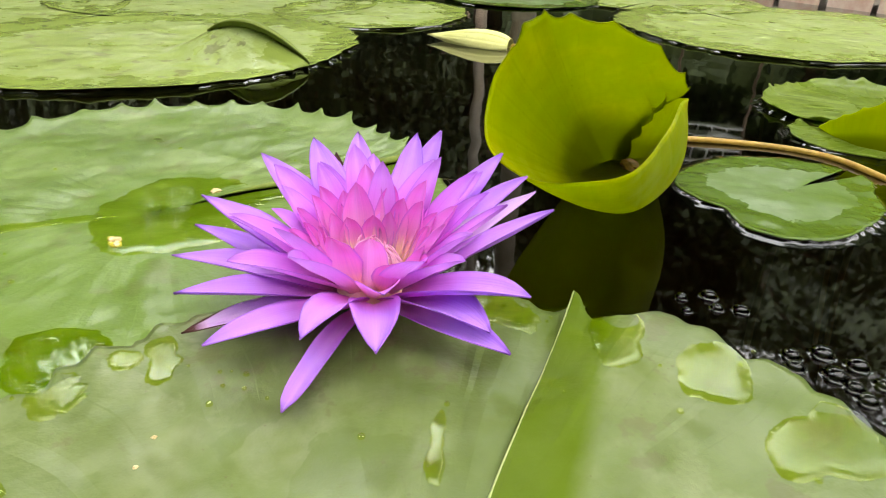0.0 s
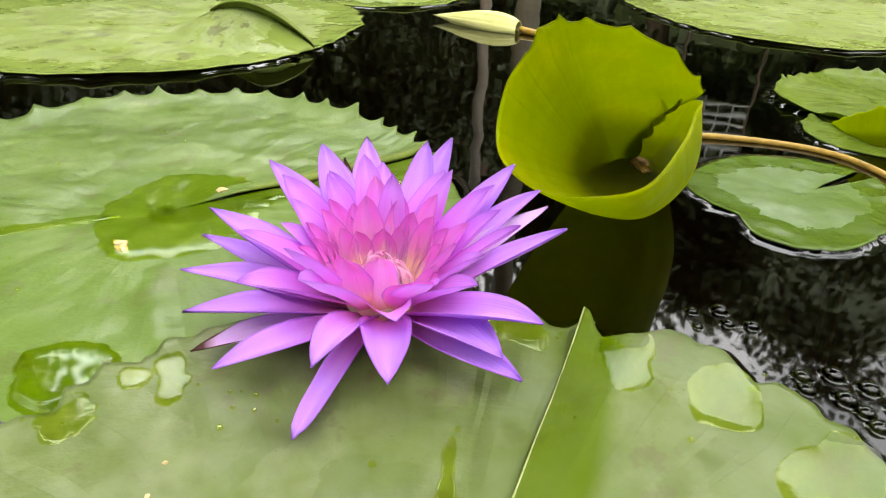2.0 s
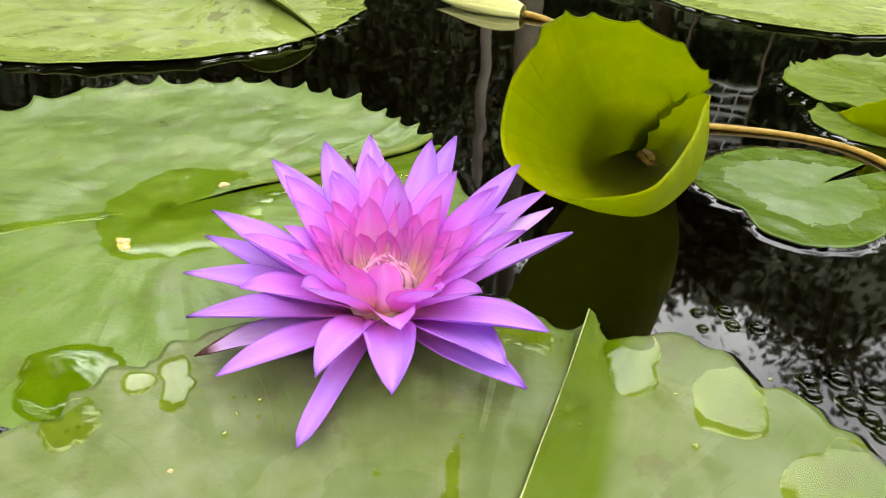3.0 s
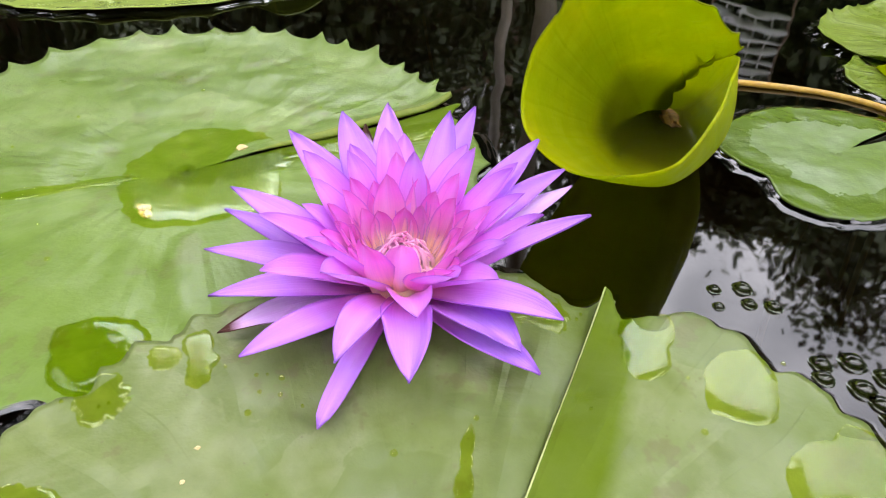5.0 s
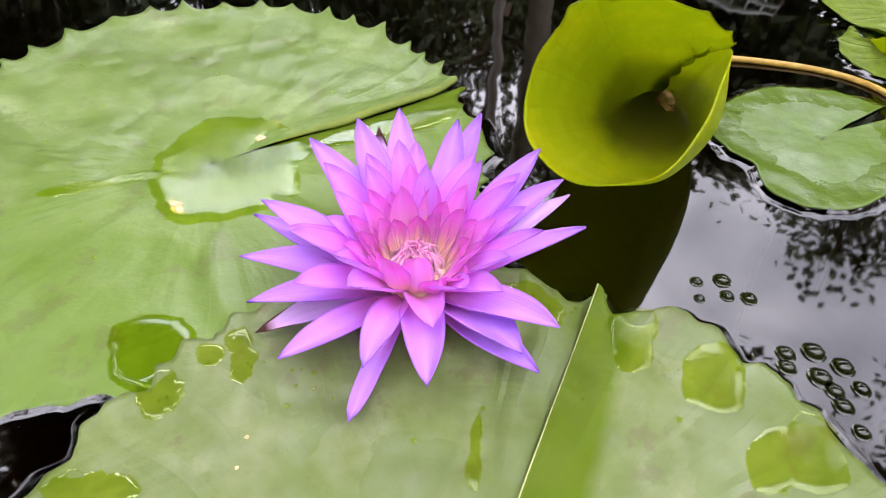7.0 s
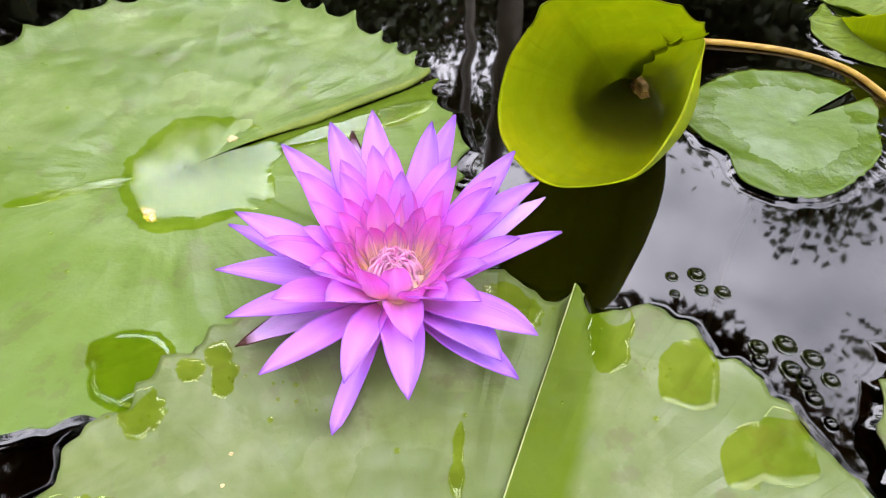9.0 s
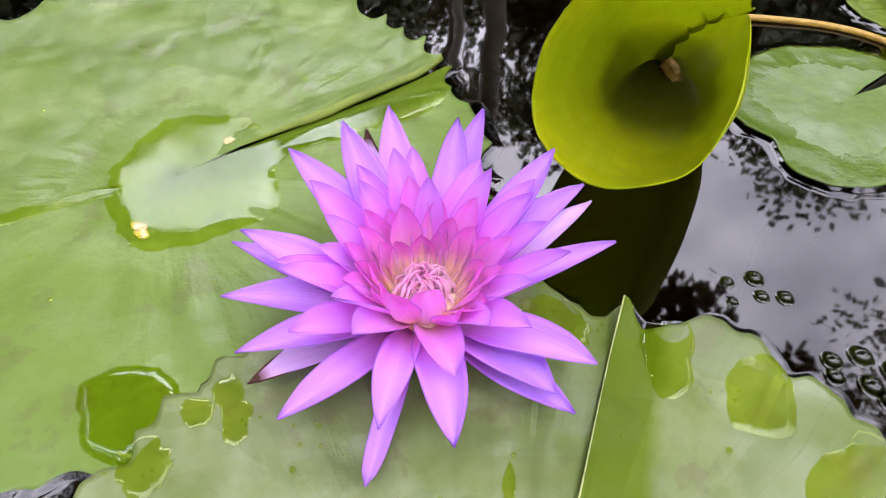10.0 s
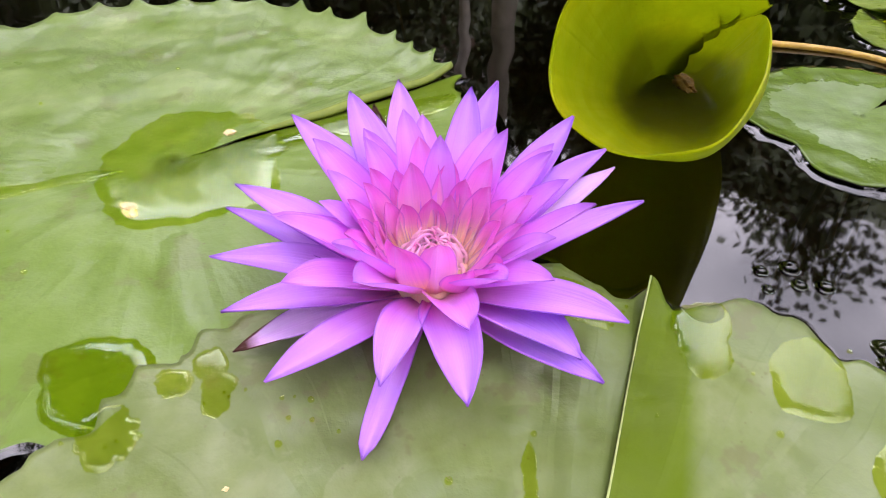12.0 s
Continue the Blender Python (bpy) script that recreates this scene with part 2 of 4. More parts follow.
PAD_ROUND = pad_material("round_pad", (0.19, 0.24, 0.14), (0.085, 0.14, 0.012), gloss=0.4, wet=0.62, veins=0.05, streak=0.06, bare_patches=0.0)
PAD_FAR = pad_material("far_pad", (0.39, 0.44, 0.22), (0.26, 0.33, 0.065), rust=0.6, gloss=0.34, wet=0.74)
PAD_YOUNG = pad_material("young_pad", (0.22, 0.28, 0.06), (0.16, 0.23, 0.02), gloss=0.3, through_light=0.25)
CUP_LEAF = pad_material("cup_leaf", (0.62, 0.56, 0.004), (0.40, 0.47, 0.003), gloss=0.4, through_light=0.58, veins=0.6, cup_shade=0.31, streak=0.3, bare_patches=0.25)
PETAL_OUTER = petal_material("outer_petal", ((0.0, (0.94, 0.46, 0.32)), (0.10, (0.84, 0.22, 0.58)), (0.34, (0.76, 0.22, 0.80)), (0.62, (0.63, 0.29, 0.92)), (0.93, (0.48, 0.22, 0.88)), (1.0, (0.24, 0.08, 0.58))))
PETAL_MIDDLE = petal_material("middle_petal", ((0.0, (0.96, 0.55, 0.34)), (0.20, (0.90, 0.35, 0.64)), (0.50, (0.78, 0.20, 0.78)), (0.85, (0.66, 0.23, 0.88)), (1.0, (0.40, 0.11, 0.66))), veil=0.4)
PETAL_INNER = petal_material("inner_petal", veil=0.45, stops=((0.0, (0.98, 0.74, 0.36)), (0.22, (0.98, 0.64, 0.50)), (0.46, (0.90, 0.34, 0.66)), (0.80, (0.82, 0.16, 0.68)), (1.0, (0.62, 0.08, 0.42))))
PETAL_OLD = petal_material("withered_petal", ((0.0, (0.78, 0.30, 0.66)), (0.40, (0.74, 0.45, 0.84)), (0.84, (0.75, 0.55, 0.82)), (1.0, (0.45, 0.20, 0.12))), withered=True)
PETAL_PALE = petal_material("pale_petal", ((0.0, (0.9, 0.7, 0.6)), (0.4, (0.92, 0.70, 0.86)), (0.85, (0.84, 0.66, 0.88)), (1.0, (0.5, 0.28, 0.7))))
STAMEN = petal_material("stamen_skin", ((0.0, (0.97, 0.72, 0.46)), (0.35, (0.98, 0.68, 0.66)), (0.8, (0.96, 0.54, 0.70)), (1.0, (0.80, 0.16, 0.42))), veil=0.4)
HEART = plain_material("flower_heart", (0.97, 0.66, 0.42), (0.99, 0.82, 0.66), 300)
STALK = plain_material("brown_stalk", (0.28, 0.15, 0.018), (0.46, 0.29, 0.04), 150, 0.35)
BUD_SKIN = pad_material("bud_skin", (0.96, 0.93, 0.50), (0.90, 0.88, 0.30), gloss=0.6, through_light=0.2, veins=0.1, bare_patches=0.0, streak=0.1)
WEED = plain_material("weed_green", (0.03, 0.07, 0.01), (0.09, 0.16, 0.03), 90)
MUD = plain_material("pond_mud", (0.03, 0.018, 0.009), (0.075, 0.045, 0.022), 9, 0.9, 0.01)
BRICK = plain_material("brick_clay", (0.72, 0.44, 0.33), (0.90, 0.74, 0.62), 30, 0.85, 0.003)
MORTAR = plain_material("mortar", (0.50, 0.42, 0.36), (0.68, 0.60, 0.52), 60, 0.95, 0.003)
SOIL = plain_material("soil_and_grass", (0.03, 0.05, 0.012), (0.08, 0.10, 0.03), 6, 0.95, 0.01)
BARK = plain_material("bark", (0.09, 0.06, 0.04), (0.26, 0.18, 0.12), 14, 0.9, 0.01)
FOLIAGE = plain_material("foliage", (0.05, 0.075, 0.018), (0.12, 0.15, 0.045), 5, 0.55)
SCRAP = plain_material("withered_scrap", (0.09, 0.045, 0.008), (0.24, 0.125, 0.02), 180)
CRUMB = plain_material("dry_crumb", (0.45, 0.30, 0.10), (0.75, 0.62, 0.35), 500)


# ---- building helpers: places in centimetres ----
def mesh_of(name, verts, faces, material, uvs=None, smooth=True):
    me = bpy.data.meshes.new(name)
    me.from_pydata([(x / 100, y / 100, z / 100) for x, y, z in verts], [], faces)
    if uvs:
        layer = me.uv_layers.new(name="UVMap")
        for loop in me.loops:
            layer.data[loop.index].uv = uvs[loop.vertex_index]
    me.polygons.foreach_set("use_smooth", [smooth] * len(me.polygons))
    me.materials.append(material)
    me.update()
    return me


def part(name, me, parent, label=""):
    ob = new(name, me)
    ob.parent = parent
    return tagged(ob, label)


def thing(name, label, category, at=(0, 0, 0), group="", kind=""):
    ob = new(name)
    ob.location = [c / 100 for c in at]
    ob.empty_display_size = 0.02
    return tagged(ob, label, category, group, kind)


def whole(name, me, label, category, group="", kind=""):
    return tagged(new(name, me), label, category, group, kind)


def sheet(rows, cols, place, thick):
    """A thin closed shell over a grid: place(i, j) gives the upper point, thick the depth below it along the normal (none: a single skin)."""
    top = np.array([[place(i / (rows - 1), j / (cols - 1)) for j in range(cols)] for i in range(rows)], float)
    du, dv = np.gradient(top, axis=0), np.gradient(top, axis=1)
    nor = np.cross(du, dv)
    nor /= np.linalg.norm(nor, axis=2, keepdims=True) + 1e-9
    low = top - nor * thick
    n = rows * cols
    if not thick:
        grid = [(i * cols + j, (i + 1) * cols + j, (i + 1) * cols + j + 1, i * cols + j + 1) for i in range(rows - 1) for j in range(cols - 1)]
        return top.reshape(-1, 3).tolist(), grid, [(j / (cols - 1), i / (rows - 1)) for i in range(rows) for j in range(cols)]
    verts = np.concatenate([top.reshape(-1, 3), low.reshape(-1, 3)]).tolist()
    uvs = [(j / (cols - 1), i / (rows - 1)) for i in range(rows) for j in range(cols)] * 2
    faces = []
    for i in range(rows - 1):
        for j in range(cols - 1):
            a, b, c, d = i * cols + j, i * cols + j + 1, (i + 1) * cols + j + 1, (i + 1) * cols + j
            faces += [(a, d, c, b), (n + a, n + b, n + c, n + d)]
    rim = [i * cols for i in range(rows)] + [(rows - 1) * cols + j for j in range(1, cols)]
    rim += [i * cols + cols - 1 for i in range(rows - 2, -1, -1)] + [j for j in range(cols - 2, 0, -1)]
    for a, b in zip(rim, rim[1:] + rim[:1]):
        faces.append((b, a, n + a, n + b))
    return verts, faces, uvs


def tube(points, radius, sides=10, taper=1.0):
    """A round stalk through points."""
    pts = [Vector(p) for p in points]
    verts, faces, uvs = [], [], []
    for k, p in enumerate(pts):
        way = (pts[min(k + 1, len(pts) - 1)] - pts[max(k - 1, 0)]).normalized()
        side = way.orthogonal().normalized() if k == 0 else (side - way * side.dot(way)).normalized()
        over = way.cross(side)
        share = k / (len(pts) - 1)
        r = radius * (1 + (taper - 1) * share)
        for s in range(sides):
            a = 2 * math.pi * s / sides
            verts.append(tuple(p + r * (math.cos(a) * side + math.sin(a) * over)))
            uvs.append((s / sides, share))
    for k in range(len(pts) - 1):
        for s in range(sides):
            a, b = k * sides + s, k * sides + (s + 1) % sides
            faces.append((a, b, b + sides, a + sides))
    faces += [tuple(range(sides))[::-1], tuple(range((len(pts) - 1) * sides, len(pts) * sides))]
    return verts, faces, uvs


def smooth_line(points, count):
    """A Catmull-Rom line through points."""
    p = [2 * Vector(points[0]) - Vector(points[1])] + [Vector(q) for q in points] + [2 * Vector(points[-1]) - Vector(points[-2])]
    line = []
    for k in range(count):
        s = k / (count - 1) * (len(points) - 1)
        i = min(int(s), len(points) - 2)
        f = s - i
        a, b, c, d = p[i : i + 4]
        line.append(0.5 * ((2 * b) + (c - a) * f + (2 * a - 5 * b + 4 * c - d) * f * f + (3 * b - a - 3 * c + d) * f**3))
    return line


def wave(x, y, size, seed=0.0):
    return noise.noise((x / size, y / size, seed))


# ---- setting ----
EDGE_WAY, EDGE_OUT = Vector((0.525, -0.851, 0)), Vector((0.851, 0.525, 0))
POND_OUT, POND_IN, POND_HALF = 148, -190, 260


def pond_at(a, b, z):
    return tuple(EDGE_WAY * a + EDGE_OUT * b + Vector((0, 0, z)))


def grid_ring(name, inner, outer, z, material):
    """A flat sheet round the pond's opening."""
    a0, a1, b0, b1 = inner
    xs, ys = [-outer, a0, a1, outer], [-outer, b0, b1, outer]
    verts = [pond_at(x, y, z) for y in ys for x in xs]
    faces = [(r * 4 + c, r * 4 + c + 1, r * 4 + c + 5, r * 4 + c + 4) for r in range(3) for c in range(3) if (r, c) != (1, 1)]
    return mesh_of(name, verts, faces, material, smooth=False)


whole("ground", grid_ring("ground", (-POND_HALF, POND_HALF, POND_IN, POND_OUT), 60000, 1.5, SOIL), "dark soil and grass round the pond", "ground", kind="structure")
corners = [(-POND_HALF, POND_IN), (POND_HALF, POND_IN), (POND_HALF, POND_OUT), (-POND_HALF, POND_OUT)]
whole("water", mesh_of("water", [pond_at(a, b, 0) for a, b in corners], [(0, 1, 2, 3)], WATER), "dark still pond water mirroring trees and sky", "water", kind="structure")
bed = [pond_at(a, b, -32) for a, b in corners] + [pond_at(a, b, 1.5) for a, b in corners]
whole("pond_floor", mesh_of("pond_floor", bed, [(0, 1, 2, 3), (0, 4, 5, 1), (1, 5, 6, 2), (2, 6, 7, 3), (3, 7, 4, 0)], MUD, smooth=False), "dark muddy pond floor under the water", "pond floor", kind="structure")


# ---- lily pads ----
def lily_pad(name, label, centre, radii, slit, material, z0=0.2, gap=(1.5, 1.5), teeth=0.5, pitch=3.0, seed=1.0, lift=(0.0, 0.0), rim=0.25, lump=0.10,
             rings=30, spokes=300, thick=0.09, wide=1.6, extra=None, groove=0.0, rim_span=(0, 360), even=51, ridge=(0.0, 0.0)):
    """A floating leaf. radii: (degrees, centimetres) round the stalk; slit: the direction of its cleft; gap: half its opening in degrees at
    either side; lift: how far the two lips of the cleft rise, over `wide` centimetres; even: how far the margin's lobes are evened out;
    ridge: the height of the folds that fan out from the stalk."""
    cx, cy = centre
    marks = sorted(((a - slit) % 360, r) for a, r in radii)
    angle = np.array([marks[-1][0] - 360] + [a for a, _ in marks] + [marks[0][0] + 360])
    reach = np.array([marks[-1][1]] + [r for _, r in marks] + [marks[0][1]])
    soft = np.linspace(-30, 390, 2101)
    wide_box = np.ones(even) / even
    table = np.convolve(np.pad(np.interp(soft, angle, reach, period=None), even // 2, mode="edge"), wide_box, mode="valid")
    mean = float(np.mean(reach))
    count = max(7, round(2 * math.pi * mean / pitch))

    def outline(turn):
        r = float(np.interp(turn, soft, table))
        s = turn / 360 * count + 0.9 * wave(turn / 20, 0, 1.0, seed + 7)
        cut = (1 - abs(math.sin(math.pi * s))) ** 1.7
        strength = 0.75 + 0.9 * wave(math.floor(s + 0.5) * 1.7 + 0.3, 3.4, 1.0, seed)
        return r + teeth * (cut * strength - 0.3) + 0.02 * r * wave(turn / 17, 5, 1.0, seed + 2)

    def height(x, y, turn, share):
        r = math.hypot(x - cx, y - cy)
        turn = min(max(turn, 0.0), 360.0)
        ray = math.cos(radians(turn) * 11 + 2.5 * wave(x, y, 9, seed)) * 0.45 * lump * min(1, share * 2)
        z = z0 + lump * 1.3 * wave(x, y, 6.5, seed) + 0.5 * lump * wave(x, y, 2.2, seed + 4) + ray * 0.5
        calm = min(1.0, share * 3.0)
        z = z0 + (z - z0) * calm - 0.10 * (1 - calm)
        if ridge[1]:
            fan = math.sin(radians(turn) * 9 + 3.0 * wave(x, y, 14, seed + 5)) + 0.6 * math.sin(radians(turn) * 21 + 4.0 * wave(x, y, 8, seed + 6))
            z += ridge[0 if turn < 168 else 1] * fan * max(0.0, min(1.0, share * 2.2 - 0.4)) * min(1.0, abs(turn - 168) / 12) * (0.6 + 0.8 * wave(x, y, 10, seed + 8))
        if rim_span[0] <= turn <= rim_span[1]:
            out_by = r / float(np.interp(turn, soft, table))
            z += rim * min(max(0, out_by - 0.86), 0.18) ** 2 / 0.0196 * (0.7 + 0.7 * wave(turn / 25, 9, 1.0, seed + 3))
        for side, up in ((turn, lift[0]), (360 - turn, lift[1])):
            off = r * radians(side)
            if up and off < wide:
                z += up * (1 - off / wide) ** 1.3 * (math.sin(math.pi * share) ** 0.7 if up > 1.5 else min(1, share * 1.6))
        if groove:
            off = r * radians(360 - turn)
            z += groove * (off / wide if off < wide else math.exp(-((off - wide) / 3.5) ** 2)) * min(1, share * 1.3)
            z += 0.5 * max(0, share - 0.8) / 0.2 * max(0, 1 - off / 1.0)
        if extra:
            z += extra(x, y, turn, share)
        return max(z, 0.05)

    def place(i, j):
        share = 0.004 + 0.996 * i ** 0.8
        # spokes crowd at the lips of the cleft
        k = j + 0.10 * math.sin(4 * math.pi * j) / (4 * math.pi) * -3
        opening = min(1.0, max(0.0, (share - 0.18) / 0.2)) if gap[0] > 1 else 1.0
        turn = 0.02 + gap[0] * opening + (359.96 - (gap[0] + gap[1]) * opening) * k
        a = radians(turn + slit)
        r = outline(turn) * share
        x, y = cx + r * math.cos(a), cy + r * math.sin(a)
        z = height(x, y, turn, share)
        return x, y, z

    verts, faces, uvs = sheet(rings, spokes, place, -thick)
    # the shell's upper side is the outer one
    ob = thing(name, label, "lily pad", (0, 0, 0), group="floating lily pads")
    blade = part("blade", mesh_of("blade", verts, faces, material, uvs), ob)
    v, f, u = tube(smooth_line([(cx, cy, z0 - 0.12), (cx + 0.3, cy + 0.5, -4), (cx + 2, cy + 3, -16), (cx + 5, cy + 4, -33)], 12), 0.3, 8)
    part("stalk", mesh_of("stalk", v, f, STALK, u), ob)
    for side, up in ((0.0, lift[0]), (1.0, lift[1])):
        if up > 0:
            line = [Vector(place(i / 30, side)) + Vector((0, 0, thick * 0.5)) for i in range(4, 31)]
            if up > 1.5:
                # the lip rolls back in a crescent
                def roll(i, j):
                    k = min(int(i * 26), 25)
                    p = line[k].lerp(line[k + 1], i * 26 - k)
                    w = math.sin(math.pi * (0.03 + 0.94 * i)) ** 0.7
                    return p.x + 0.2 * j, p.y - 1.5 * w * j * j, p.z + 1.4 * w * (math.sin(2.2 * j) - 0.15)
                v, f, u = sheet(27, 7, roll, 0.08)
            elif up > 0.5:
                # the lip turns down into the cleft
                def roll(i, j):
                    k = min(int(i * 26), 25)
                    p = line[k].lerp(line[k + 1], i * 26 - k)
                    w = min(1.0, 3.0 * i) * (1 - 0.35 * i)
                    return p.x + 0.18 * w * math.sin(2.4 * j), p.y - 0.32 * w * math.sin(2.4 * j), p.z + 0.04 - 0.50 * w * j
                v, f, u = sheet(27, 7, roll, 0.05)
            else:
                v, f, u = tube(line, 0.065, 6, 0.8)
            part("lip", mesh_of("lip", v, f, PAD_LIP if up < 0.5 else WEED_LIP, u), blade, "pale thin edge of the cleft")
    shore(outline, slit, centre, gap, spokes, z0 + thick)

    def top(x, y):
        turn = (math.degrees(math.atan2(y - cy, x - cx)) - slit) % 360
        return height(x, y, turn, min(1, math.hypot(x - cx, y - cy) / outline(turn))) + thick
    return top


PAD_LIP = plain_material("pad_lip", (0.30, 0.36, 0.10), (0.44, 0.48, 0.18), 200, 0.5)
WEED_LIP = plain_material("dark_lip", (0.10, 0.135, 0.006), (0.16, 0.20, 0.012), 120, 0.65)
pond = bpy.data.objects["water"]


def shore(outline, slit, centre, gap, spokes, climb):
    """The raised rim of water that clings to a leaf's margin."""
    verts, faces = [], []
    count, rows = max(120, spokes), 10
    for j in range(count + 1):
        turn = gap[0] + (360 - gap[0] - gap[1]) * j / count
        a, r = radians(turn + slit), outline(turn)
        for i in range(rows):
            s = i / (rows - 1)
            rr = r - 0.08 + (0.98 + 0.5 * wave(turn / 6, 2, 1.0, 3.1)) * s
            verts.append((centre[0] + rr * math.cos(a), centre[1] + rr * math.sin(a), 0.012 + min(0.30, climb) * (1 - s) ** 2 * (0.85 + 0.5 * wave(turn / 4, 8, 1.0, 5.2)) + 0.03 * math.sin(s * 12) * s * (1 - s)))
    for j in range(count):
        faces += [(j * rows + i, j * rows + i + 1, (j + 1) * rows + i + 1, (j + 1) * rows + i) for i in range(rows - 1)]
    part("shore_rim", mesh_of("shore_rim", verts, faces, WATER), pond)


FRONT_AT, LEFT_AT = (-0.5, 9.0), (-17.0, 35.5)
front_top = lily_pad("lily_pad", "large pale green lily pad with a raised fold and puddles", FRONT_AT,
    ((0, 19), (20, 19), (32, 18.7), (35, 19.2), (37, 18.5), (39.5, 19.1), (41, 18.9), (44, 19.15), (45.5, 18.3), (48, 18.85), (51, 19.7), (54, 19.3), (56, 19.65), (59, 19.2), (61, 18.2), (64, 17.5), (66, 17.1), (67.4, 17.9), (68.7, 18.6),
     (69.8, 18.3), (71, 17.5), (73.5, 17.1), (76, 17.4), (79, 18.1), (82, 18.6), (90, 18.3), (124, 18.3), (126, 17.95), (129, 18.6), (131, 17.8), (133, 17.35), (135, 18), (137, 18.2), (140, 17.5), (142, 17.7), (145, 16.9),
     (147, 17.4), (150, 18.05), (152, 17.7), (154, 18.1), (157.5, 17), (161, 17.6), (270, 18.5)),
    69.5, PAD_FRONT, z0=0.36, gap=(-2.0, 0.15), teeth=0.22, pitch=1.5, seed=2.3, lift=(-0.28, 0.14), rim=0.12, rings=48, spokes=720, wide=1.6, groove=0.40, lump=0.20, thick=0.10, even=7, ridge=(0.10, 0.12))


def left_crease(x, y, turn, share):
    """The upper half of the leaf rises a little along the crease that runs from the stalk away from the cleft."""
    away = math.degrees(math.atan2(y - 35.5, x + 17.0)) % 360
    if 20 < away < 205 and share > 0.1:
        edge = (205 - away) * share
        return 0.35 * min(1, edge / 6) * max(0, 1 - edge / 60) * min(1.0, max(0.0, (share - 0.27) / 0.15))
    return 0.0


left_top = lily_pad("lily_pad", "large pale green lily pad with toothed rim, wet at its middle", LEFT_AT,
    ((24, 17.6), (30, 17.9), (45, 18.8), (60, 19.3), (77, 20.9), (95, 21.6), (108, 22.6), (122, 22.9), (135, 21.9), (145, 21.4), (180, 20), (220, 18.5), (255, 18.7), (262, 18.5), (266, 17.7), (269, 17.6), (271, 17.1), (274, 17.5), (277, 17.2), (320, 17), (0, 17.2), (18, 18.2)),
    33.5, PAD_LEFT, z0=0.09, gap=(1.1, -0.5), teeth=0.95, pitch=2.6, seed=5.1, lift=(0.75, 0.0), rim=0.8, rings=44, spokes=560, wide=2.2, extra=left_crease, rim_span=(0, 175), lump=0.14, even=21, ridge=(0.03, 0.24))
lily_pad("lily_pad", "small dark green round lily pad with a wet rim", (23.3, 42.2),
    ((38, 7.3), (53, 6.9), (88, 6.5), (134, 6.5), (178, 7.9), (193, 7.5), (214, 6.7), (229, 8.6), (247, 8.6), (270, 7.4), (291, 6.0), (353, 5.4), (24, 7.4)),
    31, PAD_ROUND, z0=0.12, gap=(5.0, 5.0), teeth=0.18, pitch=2.4, seed=8.2, rim=0.05, lump=0.03, rings=26, spokes=200)
lily_pad("lily_pad", "large pale green lily pad with brown blotches and curled cleft", (-33.5, 84),
    ((0, 20), (40, 24), (90, 24), (140, 29), (180, 31), (225, 27), (270, 22.8), (300, 20.5), (334, 19.5), (345, 19.5)),
    333, PAD_FAR, z0=0.2, gap=(0.6, 0.6), teeth=0.7, pitch=4, seed=11.7, lift=(0.0, 3.3), rim=0.4, spokes=300, wide=6.0)
lily_pad("lily_pad", "pale green lily pad at the far bank", (-80, 110), ((0, 25), (90, 26), (180, 26), (270, 22)), 120, PAD_FAR, teeth=0.7, pitch=4, seed=51.7, spokes=160, rings=18)
lily_pad("lily_pad", "pale green lily pad far across the pond", (-44, 130), ((0, 30), (90, 26), (180, 32), (270, 24)), 200, PAD_FAR, teeth=0.7, pitch=4, seed=14.7, spokes=200, rings=20)
lily_pad("lily_pad", "pale green lily pad with one rim curled up", (-13, 120), ((0, 15), (60, 17), (120, 18), (180, 18), (250, 18), (290, 17.5), (330, 15)), 150, PAD_FAR, teeth=0.6, pitch=4, seed=17.1, spokes=200, rings=20)
lily_pad("lily_pad", "large pale green lily pad with reddish stains", (54, 113), ((0, 30), (60, 33), (120, 29), (165, 27), (200, 25.5), (235, 27), (255, 27), (300, 24)), 110, PAD_FAR, teeth=0.7, pitch=4.5, seed=21.9, spokes=260, rim=0.3)
lily_pad("lily_pad", "pale green lily pad close to the pond edge", (44, 150), ((0, 21), (90, 18), (180, 20), (270, 20)), 230, PAD_FAR, teeth=0.5, pitch=4, seed=44.3, spokes=160, rings=18)
lily_pad("lily_pad", "grey-green lily pad far across the pond", (13, 147), ((0, 17), (90, 16), (180, 16), (270, 16)), 80, PAD_ROUND, teeth=0.5, pitch=4, seed=25.3, spokes=160, rings=18)
lily_pad("lily_pad", "young bright green lily pad beside the stalk", (41.5, 63.5), ((0, 10), (90, 11), (130, 9.5), (170, 11), (200, 10.5), (270, 9)), 40, PAD_YOUNG, z0=0.3, teeth=0.6, pitch=2.6, seed=28.8, spokes=200, rings=20, rim=0.8)
lily_pad("lily_pad", "young bright green lily pad lying low on the water", (37.5, 54.5), ((0, 9), (90, 6), (180, 8.6), (225, 7), (270, 5)), 60, PAD_YOUNG, z0=0.1, teeth=0.4, pitch=2.6, seed=31.2, spokes=160, rings=18)
lily_pad("lily_pad", "pale green lily pad close to the large one", (29.5, 14), ((0, 10), (90, 11), (135, 12), (155, 11.8), (170, 11.5), (180, 12), (270, 10)), 20, PAD_FRONT, z0=0.2, teeth=0.6, pitch=3, seed=35.2, spokes=200, rings=20)


